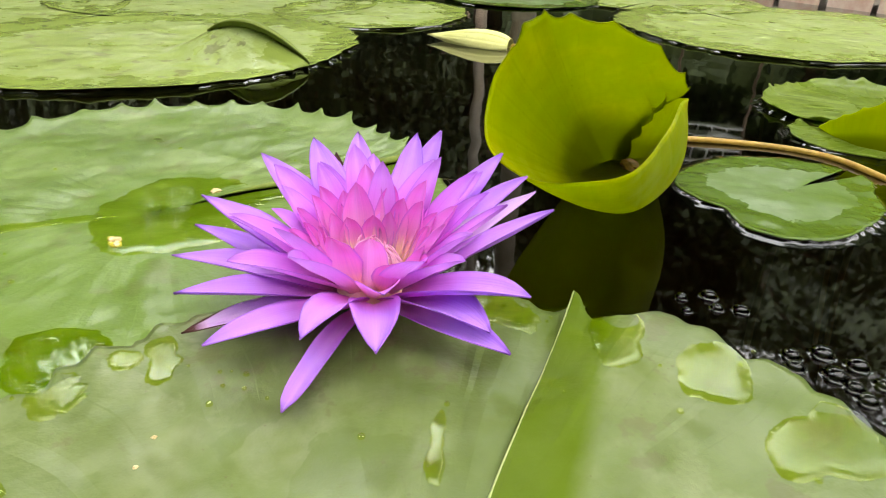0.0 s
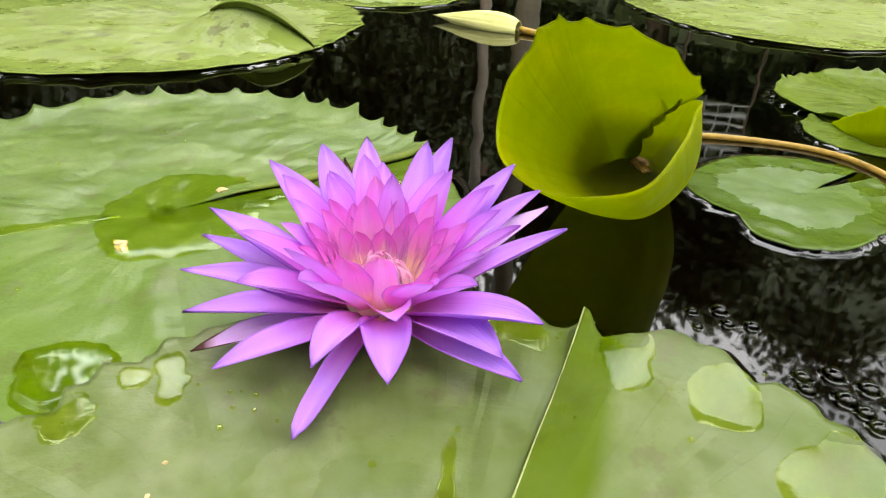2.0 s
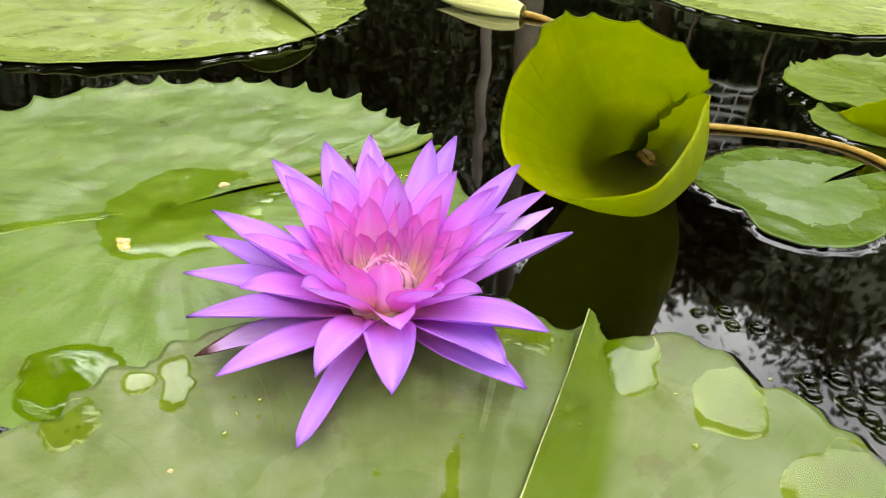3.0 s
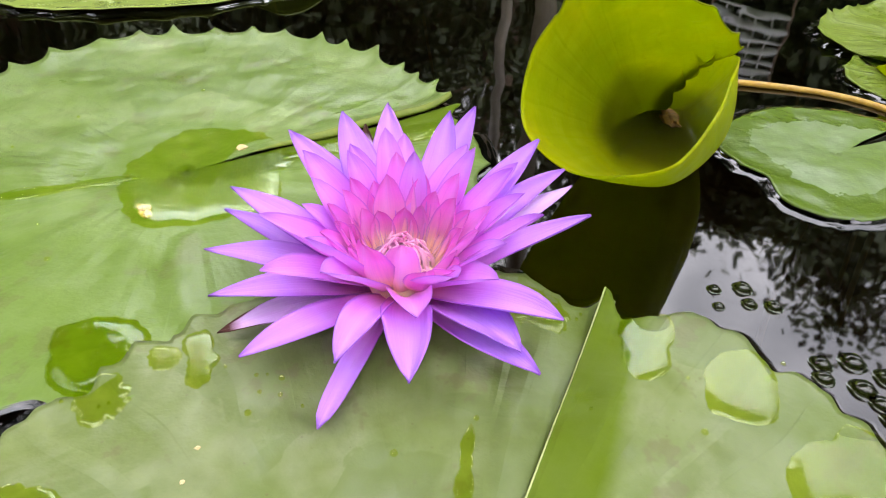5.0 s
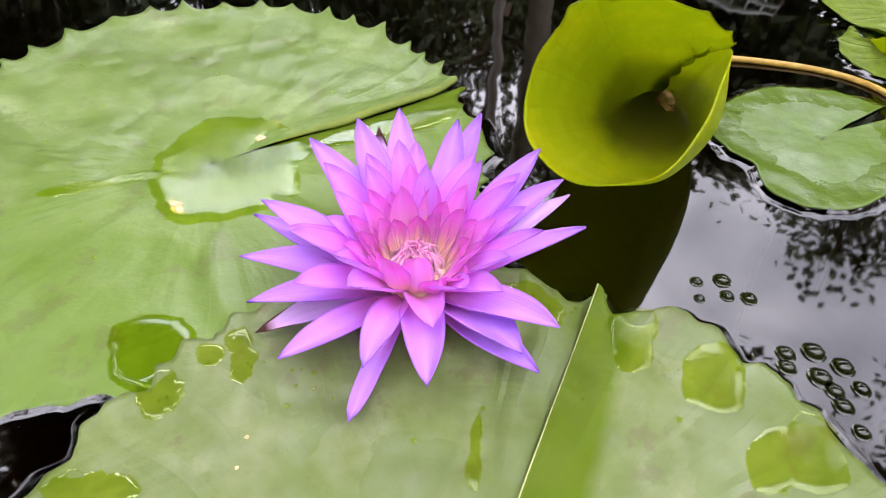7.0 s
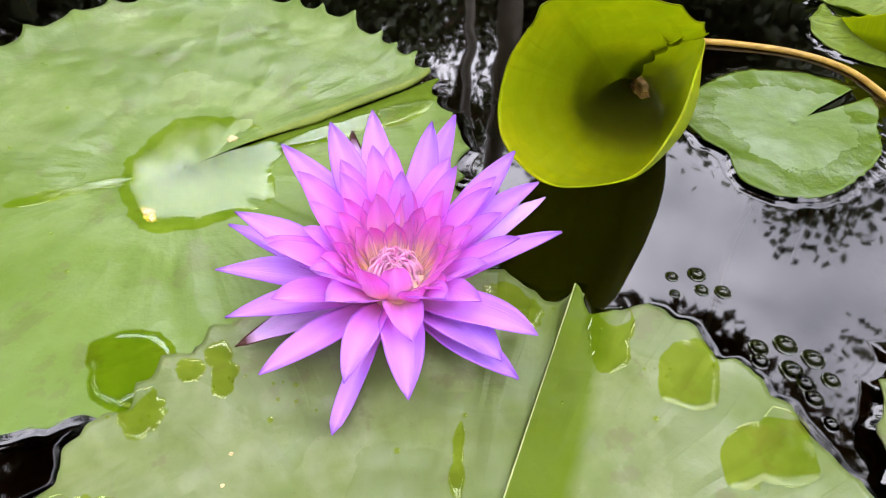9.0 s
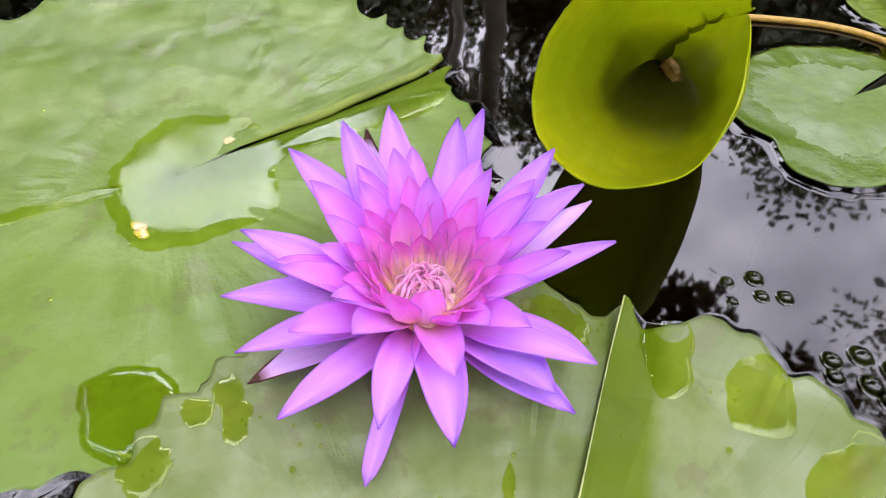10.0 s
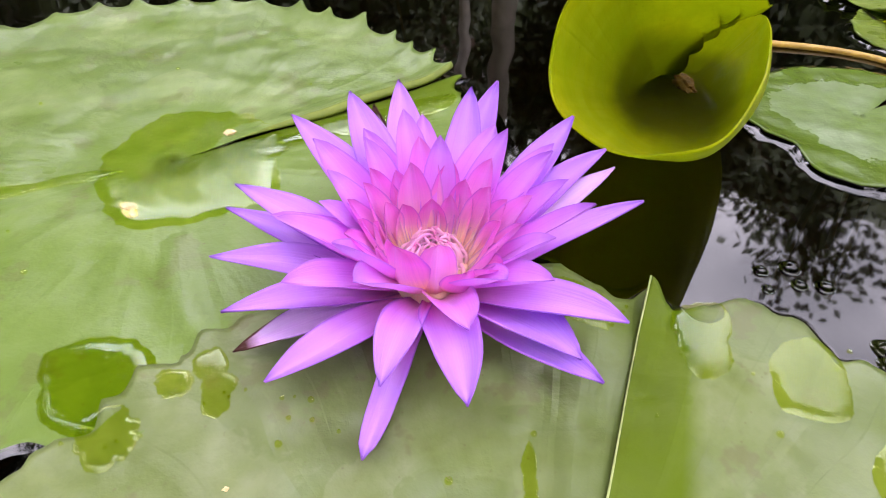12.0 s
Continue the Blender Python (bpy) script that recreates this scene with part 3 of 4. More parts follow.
# ---- puddles on the pads ----
def puddle(label, at, shape, top, seed, deep=0.05, group="puddles on the lily pads", film=FILM, rough=0.05, level=None):
    """A film of water lying on a leaf. shape: (degrees, centimetres) round its middle."""
    marks = sorted(shape)
    angle = np.array([marks[-1][0] - 360] + [a for a, _ in marks] + [marks[0][0] + 360])
    reach = np.array([marks[-1][1]] + [r for _, r in marks] + [marks[0][1]])
    table = np.interp((np.arange(-12, 372)) % 360, angle, reach)
    table = np.convolve(table, np.hanning(11) / np.hanning(11).sum(), mode="same")[12:372]
    rings, spokes = 12, 96

    def edge(k):
        turn = 360.0 * (k % spokes) / spokes
        a = radians(turn)
        r = float(table[int(turn) % 360])
        return a, r * (1 + rough * (noise.noise((math.cos(a) * 3, math.sin(a) * 3, seed)) + 0.8 * noise.noise((math.cos(a) * 8, math.sin(a) * 8, seed + 4))))

    verts, faces = [], []
    margin = [edge(k) for k in range(spokes)]
    if level is None:
        level = sum(top(at[0] + 0.9 * r * math.cos(a), at[1] + 0.9 * r * math.sin(a)) for a, r in margin) / spokes
    for i in range(rings):
        share = 0.02 + 0.98 * (i / (rings - 1)) ** 0.7
        for a, r in margin:
            x, y = at[0] + r * share * math.cos(a), at[1] + r * share * math.sin(a)
            bed = top(x, y)
            inner = 1 - share**10
            verts.append((x, y, bed + (level + 0.03 - bed) * inner + 0.012 + deep * inner))
    for i in range(rings - 1):
        for j in range(spokes):
            a, b = i * spokes + j, i * spokes + (j + 1) % spokes
            faces.append((a, a + spokes, b + spokes, b))
    faces.append(tuple(range(spokes)))
    return whole("puddle", mesh_of("puddle", verts, faces, film), label, "puddle", group=group)


puddle("clear puddle lying round the middle of the pad", (-15.6, 35.0), ((185, 4.9), (157, 5.0), (129, 5.9), (109, 6.0), (79, 5.6), (56, 5.6), (28, 4.9), (5, 4.0), (345, 4.8), (324, 5.2), (297, 4.4), (272, 4.8), (257, 5.4), (234, 5.2), (206, 4.6)), left_top, 1.0, 0.06, rough=0.10)
puddle("clear strip of water along the pad's crease", (-22.4, 33.2), ((0, 0.7), (22, 3.6), (45, 1.4), (75, 0.6), (140, 0.4), (180, 0.8), (203, 4.4), (225, 0.7), (270, 0.25), (330, 0.4)), left_top, 2.0, 0.05)
puddle("strip of water caught along the open cleft", (-7.2, 40.3), ((31, 6.6), (50, 1.8), (100, 0.8), (160, 0.8), (190, 2.2), (210, 5.8), (225, 2.5), (290, 0.9), (350, 1.5)), left_top, 2.5, 0.05)
puddle("deep green puddle where two pads meet", (-15.6, 20.9), ((147, 2.5), (124, 2.4), (81, 2.3), (34, 2.4), (354, 2.6), (317, 2.4), (303, 2.6), (266, 1.9), (232, 1.7), (184, 1.5)), left_top, 3.0, 0.10, film=FILM_DEEP, level=0.34)
puddle("small puddle at the wavy rim of the pad", (-12.4, 20.9), ((135, 0.8), (95, 0.6), (321, 0.75), (274, 0.7), (200, 0.6)), front_top, 4.0, 0.02, rough=0.12)
puddle("branched small puddle at the wavy rim", (-10.9, 21.0), ((130, 1.7), (102, 1.7), (60, 0.5), (358, 0.75), (320, 0.8), (298, 1.4), (275, 1.5), (230, 0.6), (180, 0.5)), front_top, 4.5, 0.02, rough=0.12)
puddle("small bright puddle at the rim of the pad", (-14.0, 18.5), ((122, 1.2), (97, 1.3), (2, 1.1), (319, 1.1), (283, 1.2), (226, 0.8), (170, 0.9)), front_top, 5.0, 0.02, rough=0.14)
puddle("shallow bright puddle at the wavy rim", (-15.0, 14.1), ((0, 1.9), (60, 0.9), (120, 0.8), (180, 1.9), (240, 0.8), (300, 0.9)), front_top, 5.5, 0.02, rough=0.14)
puddle("narrow clear puddle at the toothed rim", (7.4, 22.7), ((116, 2.0), (80, 2.2), (60, 2.5), (19, 0.85), (335, 0.9), (304, 1.1), (272, 1.4), (241, 1.8), (203, 1.1), (150, 1.2)), front_top, 6.0, 0.025)
puddle("round clear puddle near the toothed rim", (10.8, 21.2), ((116, 1.6), (65, 2.3), (44, 1.95), (0, 1.4), (332, 1.4), (290, 1.8), (249, 1.7), (217, 1.9), (178, 1.4)), front_top, 7.0, 0.025)
puddle("broad clear puddle near the rim", (13.2, 17.6), ((219, 2.6), (202, 2.2), (144, 1.4), (80, 1.4), (60, 2.5), (40, 2.7), (7, 2.2), (330, 2.2), (309, 1.9), (255, 1.3)), front_top, 8.0, 0.02)
puddle("thin smear of water on the pad", (0.0, 17.0), ((86, 1.6), (60, 0.35), (0, 0.22), (300, 0.3), (266, 2.0), (230, 0.3), (180, 0.22), (120, 0.35)), front_top, 9.0, 0.02, rough=0.15)
puddle("clear puddle beside the flower at the rim", (3.0, 25.4), ((165, 2.1), (121, 1.6), (92, 1.0), (30, 0.9), (351, 1.0), (342, 1.4), (309, 1.8), (253, 1.2)), front_top, 11.0, 0.06, rough=0.15)


for k, (x, y, top) in enumerate(((0.3, 18.9, front_top), (-2.6, 17.2, front_top), (-6.3, 19.0, front_top), (-7.4, 20.2, front_top), (-8.2, 18.4, front_top), (4.6, 19.5, front_top), (8.8, 19.0, front_top), (12.4, 16.0, front_top),
                                 (-22.6, 29.5, left_top), (-20.6, 26.8, left_top), (-26.3, 41.0, left_top), (-11.0, 44.5, left_top), (-19.8, 46.0, left_top), (-28.0, 36.5, left_top))):
    puddle("small clear drop of water on the pad", (x, y), [(a, 0.11 + 0.04 * math.sin(k * 2.2)) for a in range(0, 360, 60)], top, 30.0 + k, 0.07, group="drops on the lily pads")


spray = random.Random(12)
for k in range(26):
    x, y = ((-11.0, 20.2), (-13.6, 18.4), (3.0, 24.6), (10.6, 21.6), (7.4, 21.6), (-7.5, 19.5))[k % 6]
    x, y, r = x + spray.gauss(0, 0.9), y + spray.gauss(0, 0.6), spray.uniform(0.045, 0.10)
    puddle("tiny clear drop of water beside a puddle", (x, y), [(a, r * (1 + 0.25 * math.sin(a + k))) for a in range(0, 360, 60)], front_top, 60.0 + k, 0.05, group="drops on the lily pads")


# ---- the flower ----
HEART_AT = Vector((-3.2, 25.5, 1.2))
flower = thing("water_lily_flower", "open violet-pink water lily with many pointed petals", "flower", HEART_AT)


def petal(az, reach, tip, width, material, base=(0.55, 0.5), arch=0.0, cup=0.35, lean=0.0, seed=0.0, point=1.0, label="", foot=0.45, thick=0.035):
    """One petal. az: its direction; reach and tip: how far out and how high its end lies; base: the same of its foot; arch: how far it bows
    up; cup: how far its edges rise; lean: how far it rolls to one side."""
    a = radians(az)
    out_way, across = Vector((math.cos(a), math.sin(a), 0)), Vector((-math.sin(a), math.cos(a), 0))
    p0, p2 = Vector((base[0], 0, base[1])), Vector((reach, 0, tip - HEART_AT.z))
    run = p2 - p0
    up = Vector((-run.z, 0, run.x)).normalized()
    p1 = p0 + run * 0.5 + up * (2 * arch)

    def place(i, j):
        v, s = i, 2 * j - 1
        c = (1 - v) ** 2 * p0 + 2 * v * (1 - v) * p1 + v * v * p2
        way = (2 * (1 - v) * (p1 - p0) + 2 * v * (p2 - p1)).normalized()
        nor = Vector((-way.z, 0, way.x))
        if v < 0.5:
            w = width * 0.5 * (foot + (1 - foot) * math.sin(math.pi * v))
        else:
            w = width * 0.5 * (1 - ((v - 0.5) / 0.5) ** (1.8 + 0.6 * (1 - point))) ** (1.1 * point)
        w = max(w * (1 + 0.10 * wave(v * 4, seed, 1.0)), 0.015)
        curve = 1.35 * cup * w * (s * s) - 0.05 * w * math.exp(-((s / 0.16) ** 2)) + 0.09 * wave(v * 3, s * 1.5 + seed, 1.0, seed)
        tilt = lean * (0.3 + v)
        side = w * s
        c2 = c + nor * (curve + side * math.sin(tilt))
        return out_way * c2.x + across * (side * math.cos(tilt) + 0.4 * v * (1 - v) * wave(v * 1.6, seed * 3, 1.0, 4) + 0.9 * math.sin(seed * 7.7) * v * (1 - v) * reach / 8) + Vector((0, 0, c2.z))

    verts, faces, uvs = sheet(17, 11, place, thick)
    return part("petal", mesh_of("petal", verts, faces, material, uvs), flower, label)


# outer whorl: direction, reach, height of the tip, width, arch, material, bluntness
LOW = [
    (-105, 8.3, 1.15, 1.0, 0.35, PETAL_OUTER, 0.42), (-152, 8.1, 1.25, 1.5, 0.2, PETAL_OLD, 0.8), (-133, 8.0, 2.2, 1.6, 0.3, PETAL_OUTER, 0.8), (-45, 8.1, 2.2, 1.8, 0.3, PETAL_OUTER, 0.8),
    (165, 8.8, 3.1, 1.6, 0.1, PETAL_OUTER, 0.9), (-156, 8.1, 2.8, 1.8, 0.2, PETAL_OUTER, 0.9), (-175, 8.45, 3.1, 1.9, 0.2, PETAL_OUTER, 0.95), (109, 8.7, 4.75, 1.5, 0.1, PETAL_OLD, 0.9), (21, 7.8, 5.1, 1.7, 0.2, PETAL_PALE, 0.9),
]
for k, (az, reach, tip, width, arch, skin, point) in enumerate(LOW):
    petal(az, reach, tip, width, skin, (0.9, -0.3), arch, 0.32, 0.0, k * 1.3, point, "outer petal with a withered brown tip" if skin is PETAL_OLD else "")
# second whorl
HIGH = [
    (1, 7.75, 5.4, 1.5, 0.0), (25, 7.6, 5.7, 1.8, 0.0), (41, 7.7, 6.1, 1.8, 0.1), (70, 8.2, 6.3, 1.7, -0.1), (77, 7.1, 6.4, 1.8, 0.0), (101, 8.8, 5.8, 1.9, 0.1), (117, 8.35, 5.8, 1.95, 0.1),
    (136, 8.55, 5.4, 2.0, 0.1), (171, 7.6, 5.1, 1.95, 0.1), (-103, 7.05, 3.4, 1.5, 0.5), (-82, 7.65, 3.45, 1.95, 0.5), (-46, 7.2, 2.75, 2.35, 0.5), (-36, 7.95, 4.0, 2.1, 0.4),
]
for k, (az, reach, tip, width, arch) in enumerate(HIGH):
    petal(az, reach, tip, width, PETAL_OUTER, (1.0, -0.1), arch, 0.34, 0.0, 20 + k * 1.3, 0.78)
# third whorl, with shorter ones between
MIDDLE = [
    (145, 5.9, 5.8, 1.9, 0.0), (-169, 5.7, 5.3, 1.9, 0.1), (-146, 6.1, 4.4, 1.8, 0.2), (-9, 5.75, 6.0, 1.3, 0.0), (25, 5.0, 6.25, 1.5, 0.0), (50, 4.5, 6.4, 1.6, -0.1), (105, 5.0, 6.4, 1.6, 0.0), (131, 4.2, 6.05, 1.6, -0.1),
    (86, 3.2, 6.2, 1.5, -0.2), (174, 4.3, 4.9, 1.6, 0.0), (-142, 4.3, 5.5, 1.7, 0.0), (-123, 4.7, 4.95, 1.9, 0.05), (-78, 5.5, 4.35, 1.75, 0.2), (-42, 5.4, 4.85, 1.6, 0.1), (-54, 4.2, 4.65, 1.8, 0.1),
    (10, 5.1, 5.8, 1.6, 0.0), (62, 5.4, 5.8, 1.7, 0.0), (158, 4.4, 5.5, 1.5, 0.0), (36, 6.0, 5.7, 1.6, 0.0), (95, 5.9, 5.6, 1.6, 0.0), (122, 5.6, 5.5, 1.6, 0.0), (-20, 4.6, 5.0, 1.5, 0.1), (-178, 6.0, 4.7, 1.7, 0.1),
]
for k, (az, reach, tip, width, arch) in enumerate(MIDDLE):
    petal(az, reach, tip, width, PETAL_MIDDLE, (1.2, 0.3), arch, 0.4, 0.1 * math.sin(k * 2.1), 40 + k * 1.7, 0.68, foot=0.6, thick=0.0)
# inner petals: upright and pinker, a low blunt bowl at the near side
INNER = [
    (112, 2.4, 5.5, 1.5, -0.25, 0.75), (68, 1.85, 4.35, 0.95, -0.2, 0.6), (31, 2.5, 5.1, 1.5, -0.2, 0.7), (-16, 3.3, 5.05, 1.25, -0.1, 0.85), (157, 2.9, 5.3, 1.4, -0.15, 0.8), (-25, 2.6, 4.15, 1.25, -0.15, 0.7),
    (-125, 2.3, 4.75, 2.2, -0.35, 0.5), (-84, 1.75, 4.7, 1.6, -0.4, 0.5), (-62, 2.6, 3.9, 1.5, -0.3, 0.55), (179, 2.25, 4.3, 1.1, -0.2, 0.7), (134, 1.75, 4.2, 1.3, -0.2, 0.55), (92, 1.7, 4.15, 1.2, -0.2, 0.55), (-152, 2.4, 4.0, 1.4, -0.2, 0.7), 
    (48, 3.4, 5.6, 1.5, -0.15, 0.8), (8, 3.7, 5.3, 1.4, -0.1, 0.8), (76, 3.0, 5.2, 1.3, -0.2, 0.75), (140, 3.3, 5.3, 1.4, -0.15, 0.8), (-160, 3.4, 4.7, 1.5, -0.1, 0.8), (-40, 3.3, 3.9, 1.5, 0.1, 0.7), (170, 3.3, 4.9, 1.3, -0.1, 0.8),
    (100, 3.6, 5.9, 1.5, -0.2, 0.85), (122, 2.9, 5.0, 1.3, -0.2, 0.8), (20, 3.0, 4.7, 1.4, -0.15, 0.75), (58, 2.4, 4.9, 1.3, -0.2, 0.7), (-5, 2.5, 4.6, 1.2, -0.15, 0.75), (152, 2.1, 4.5, 1.2, -0.2, 0.7), (-175, 2.8, 4.6, 1.3, -0.15, 0.8),
]
for k, (az, reach, tip, width, arch, point) in enumerate(INNER):
    petal(az, reach, tip, width, PETAL_INNER, (1.5, 0.8), arch, 0.45, 0.12 * math.sin(k * 3.7), 170 + k * 1.9, 0.78 * point, foot=0.8, thick=0.0)

# stamens: slim flat ribbons that bend in over the heart
dice = random.Random(5)
for k in range(104):
    ring = k % 4
    az = radians(k * 137.5) + dice.uniform(-0.25, 0.25)
    r0, h = 1.2 - 0.2 * ring, 0.95 + 0.2 * ring + dice.uniform(-0.25, 0.3)
    foot = Vector((r0 * math.cos(az), r0 * math.sin(az), 0.7))
    twist = dice.uniform(-1.2, 1.2)
    belly = Vector((1.05 * r0 * math.cos(az), 1.05 * r0 * math.sin(az), 0.75 + 0.75 * h))
    end = Vector((0.45 * r0 * math.cos(az + twist) + dice.uniform(-0.35, 0.35), 0.45 * r0 * math.sin(az + twist) + dice.uniform(-0.35, 0.35), 0.8 + h + dice.uniform(-0.2, 0.2)))
    line = [(1 - s) ** 2 * foot + 2 * s * (1 - s) * (2 * belly - 0.5 * foot - 0.5 * end) + s * s * end for s in (n / 8 for n in range(9))]
    verts, faces, uvs = tube(line, 0.065 + 0.03 * (k % 3), 6, 0.4)
    part("stamen", mesh_of("stamen", verts, faces, STAMEN, uvs), flower)
heart = [(0.25, 0, -0.9), (1.2, 0, -0.5), (1.55, 0, 0.2), (1.45, 0, 0.95), (0.8, 0, 1.35), (0.02, 0, 1.4)]
verts, faces = [], []
for r, _, z in heart:
    verts += [(r * math.cos(k * math.pi / 10), r * math.sin(k * math.pi / 10), z) for k in range(20)]
for i in range(len(heart) - 1):
    faces += [(i * 20 + k, i * 20 + (k + 1) % 20, (i + 1) * 20 + (k + 1) % 20, (i + 1) * 20 + k) for k in range(20)]
faces.append(tuple(range(20))[::-1])
part("receptacle", mesh_of("receptacle", verts, faces, HEART), flower, "yellow-orange heart of the flower")
verts, faces, uvs = tube(smooth_line([(0, 0, 0), (0.4, 0.6, -3), (0.2, 2.5, -9)], 10), 0.35)
part("stalk", mesh_of("stalk", verts, faces, STALK, uvs), flower)


# ---- the rolled young leaf ----
def rolled_leaf():
    apex = Vector((13.1, 48.0, -2.0))
    rim = smooth_line([(14.35, 42.3, 6.0), (14.7, 41.1, 7.0), (13.8, 40.5, 8.1), (10.9, 38.2, 10.3), (7.6, 37.0, 11.4), (5.4, 36.2, 11.7), (4.2, 35.5, 11.75), (3.0, 35.0, 10.1), (2.2, 34.2, 8.7), (1.85, 33.0, 6.8), (2.3, 31.2, 5.8),
                       (3.75, 29.4, 5.3), (5.9, 28.9, 5.4), (8.75, 29.7, 5.7), (10.9, 32.3, 7.0), (12.6, 36.0, 7.4), (14.3, 40.0, 6.6), (15.1, 42.4, 6.1), (14.7, 44.4, 5.6), (13.2, 45.9, 5.2)], 241)
    middle = sum(rim, Vector()) / len(rim)
    axis = (middle - apex).normalized()

    def place(i, j):
        s = 0.04 + 0.96 * i
        trim = 0.075 * (1 - abs(math.sin(s * 19 + 0.5 * wave(s * 9, 1, 1.0, 2.2)))) ** 0.8 * (1 - j) ** 9 * min(1, 4 * s) * min(1, 5 * (1 - s))
        k = (j + trim) * 240
        a = min(int(k), 239)
        edge = rim[a].lerp(rim[a + 1], k - a)
        out_way = edge - middle
        out_way = (out_way - axis * out_way.dot(axis)).normalized()
        p = apex.lerp(edge, s)
        belly = max(0.0, 0.75 * out_way.x - 0.75 * out_way.z) * min(1.0, max(0.0, (j - 0.5) * 8))
        p = p + out_way * ((0.9 + 1.9 * belly) * math.sin(math.pi * s) ** 0.95) * min(1, 0.4 + 4 * j)
        p = p + Vector((-1.9, 0.6, 0.5)) * math.sin(math.pi * s**0.8) * max(0.0, 1 - j / 0.14)
        tooth = 0.0
        if j < 0.36:
            n = k / 11.5
            tooth = 0.5 * ((1 - abs(math.sin(math.pi * n))) ** 1.4 - 0.3)
        p = p + (edge - apex).normalized() * tooth * i**8
        ripple = 0.10 * wave(j * 16, s * 2.2, 1.0, 3.3) * s
        p = p + out_way * ripple
        # the bottom flattens where it rests on the water
        if p.z < 0.6:
            p.z = 0.14 + 0.46 * math.exp((p.z - 0.6) / 0.46)
        return p

    verts, faces, uvs = sheet(36, 241, place, 0.06)
    leaf = thing("rolled_leaf", "yellow-green young lily leaf rolled into a cup standing in water", "leaf")
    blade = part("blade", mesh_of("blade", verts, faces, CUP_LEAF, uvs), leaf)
    line = smooth_line([(14.5, 50.0, -1.6), (17.5, 52.3, 0.1), (20.1, 52.7, 0.2), (26.2, 51.7, 0.12), (29.8, 49.3, 0.12), (31.4, 45.3, 0.1), (33.5, 40, -0.5), (35, 35, -3)], 60)
    verts, faces, uvs = tube(line, 0.25, 12)
    part("stalk", mesh_of("stalk", verts, faces, STALK, uvs), leaf, "orange-brown stalk lying on the water")
    bm = bmesh.new()
    bmesh.ops.create_icosphere(bm, subdivisions=3, radius=1.0)
    for v in bm.verts:
        v.co *= 1 + 0.5 * noise.noise(v.co * 1.7)
        v.co = (Vector((13.3, 45.7, 0.25)) + Vector((v.co.x * 0.65, v.co.y * 1.2, v.co.z * 0.3))) / 100
    me = bpy.data.meshes.new("withered_scrap")
    bm.to_mesh(me)
    bm.free()
    me.materials.append(SCRAP)
    part("withered_scrap", me, leaf, "brown withered scrap at the bottom of the cup")
    edge = [Vector(place(1.0, n / 240)) for n in range(241)]
    verts, faces, uvs = tube(edge, 0.028, 5)
    part("margin", mesh_of("margin", verts, faces, CUP_LEAF, uvs), blade)


rolled_leaf()


def curled_leaf():
    """A second young leaf that stands half unrolled beside the pads."""
    def place(i, j):
        a = radians(150 + 130 * j)
        r = 5.0 + 0.8 * i
        tooth = 0.3 * ((1 - abs(math.sin(math.pi * j * 9))) ** 1.4) * i**6
        return 38.5 + r * math.cos(a) * 1.1, 55 + r * math.sin(a), -0.5 + (4.6 + tooth) * i * (0.12 + 0.88 * min(1.0, j / 0.55) ** 1.2), 
    verts, faces, uvs = sheet(16, 80, place, 0.06)
    return whole("curled_leaf", mesh_of("curled_leaf", verts, faces, CUP_LEAF, uvs), "yellow-green young lily leaf half unrolled on the water", "leaf")


curled_leaf()

# ---- stalks and bud ----

def flower_bud():
    bud = thing("flower_bud", "closed cream-green water lily bud leaning over the water", "flower bud", (7.6, 90.2, 0.45))
    way = Vector((-11.4, 6.0, 0.25))
    side, over = Vector((0.46, 0.88, 0)), Vector((0, 0.05, 1))
    for k in range(5):
        turn = k * 2 * math.pi / 5

        def place(i, j):
            a = turn + (j - 0.5) * 1.9
            r = 1.75 * math.sin(math.pi * min(1, 0.08 + 0.92 * i) ** 0.62) ** 1.1 * (1 + 0.02 * math.cos(4 * (j - 0.5) * math.pi)) + 0.04
            return way * i + side * (r * math.cos(a)) + over * (r * math.sin(a) * 0.95)
        verts, faces, uvs = sheet(18, 9, place, 0.05)
        part("sepal", mesh_of("sepal", verts, faces, BUD_SKIN, uvs), bud)
    verts, faces, uvs = tube(smooth_line([(0.3, -0.1, 0), (3.2, -2.4, -0.3), (8, -6, -1.8), (13, -10, -5)], 24), 0.42)
    part("stalk", mesh_of("stalk", verts, faces, STALK, uvs), bud)


flower_bud()


# ---- bubbles, weed and crumbs ----
def bubble(x, y, r):
    """A dome of air with a little rim of water climbing its foot."""
    profile = [(1.5, 0.0), (1.34, 0.03), (1.2, 0.09), (1.1, 0.2), (1.03, 0.36)]
    profile += [(1.02 * math.cos(math.pi / 2 * i / 7) + 0.003, 0.36 + 0.62 * math.sin(math.pi / 2 * i / 7)) for i in range(1, 8)]
    verts, faces = [], []
    spokes = 22
    for rr, z in profile:
        verts += [(x + r * rr * math.cos(2 * math.pi * k / spokes), y + r * rr * math.sin(2 * math.pi * k / spokes), r * z + 0.012) for k in range(spokes)]
    for i in range(len(profile) - 1):
        faces += [(i * spokes + k, i * spokes + (k + 1) % spokes, (i + 1) * spokes + (k + 1) % spokes, (i + 1) * spokes + k) for k in range(spokes)]
    faces.append(tuple(range((len(profile) - 1) * spokes, len(profile) * spokes)))
    whole("bubble", mesh_of("bubble", verts, faces, BUBBLE), "small clear air bubble floating on the water", "bubble", group="bubbles on the water")


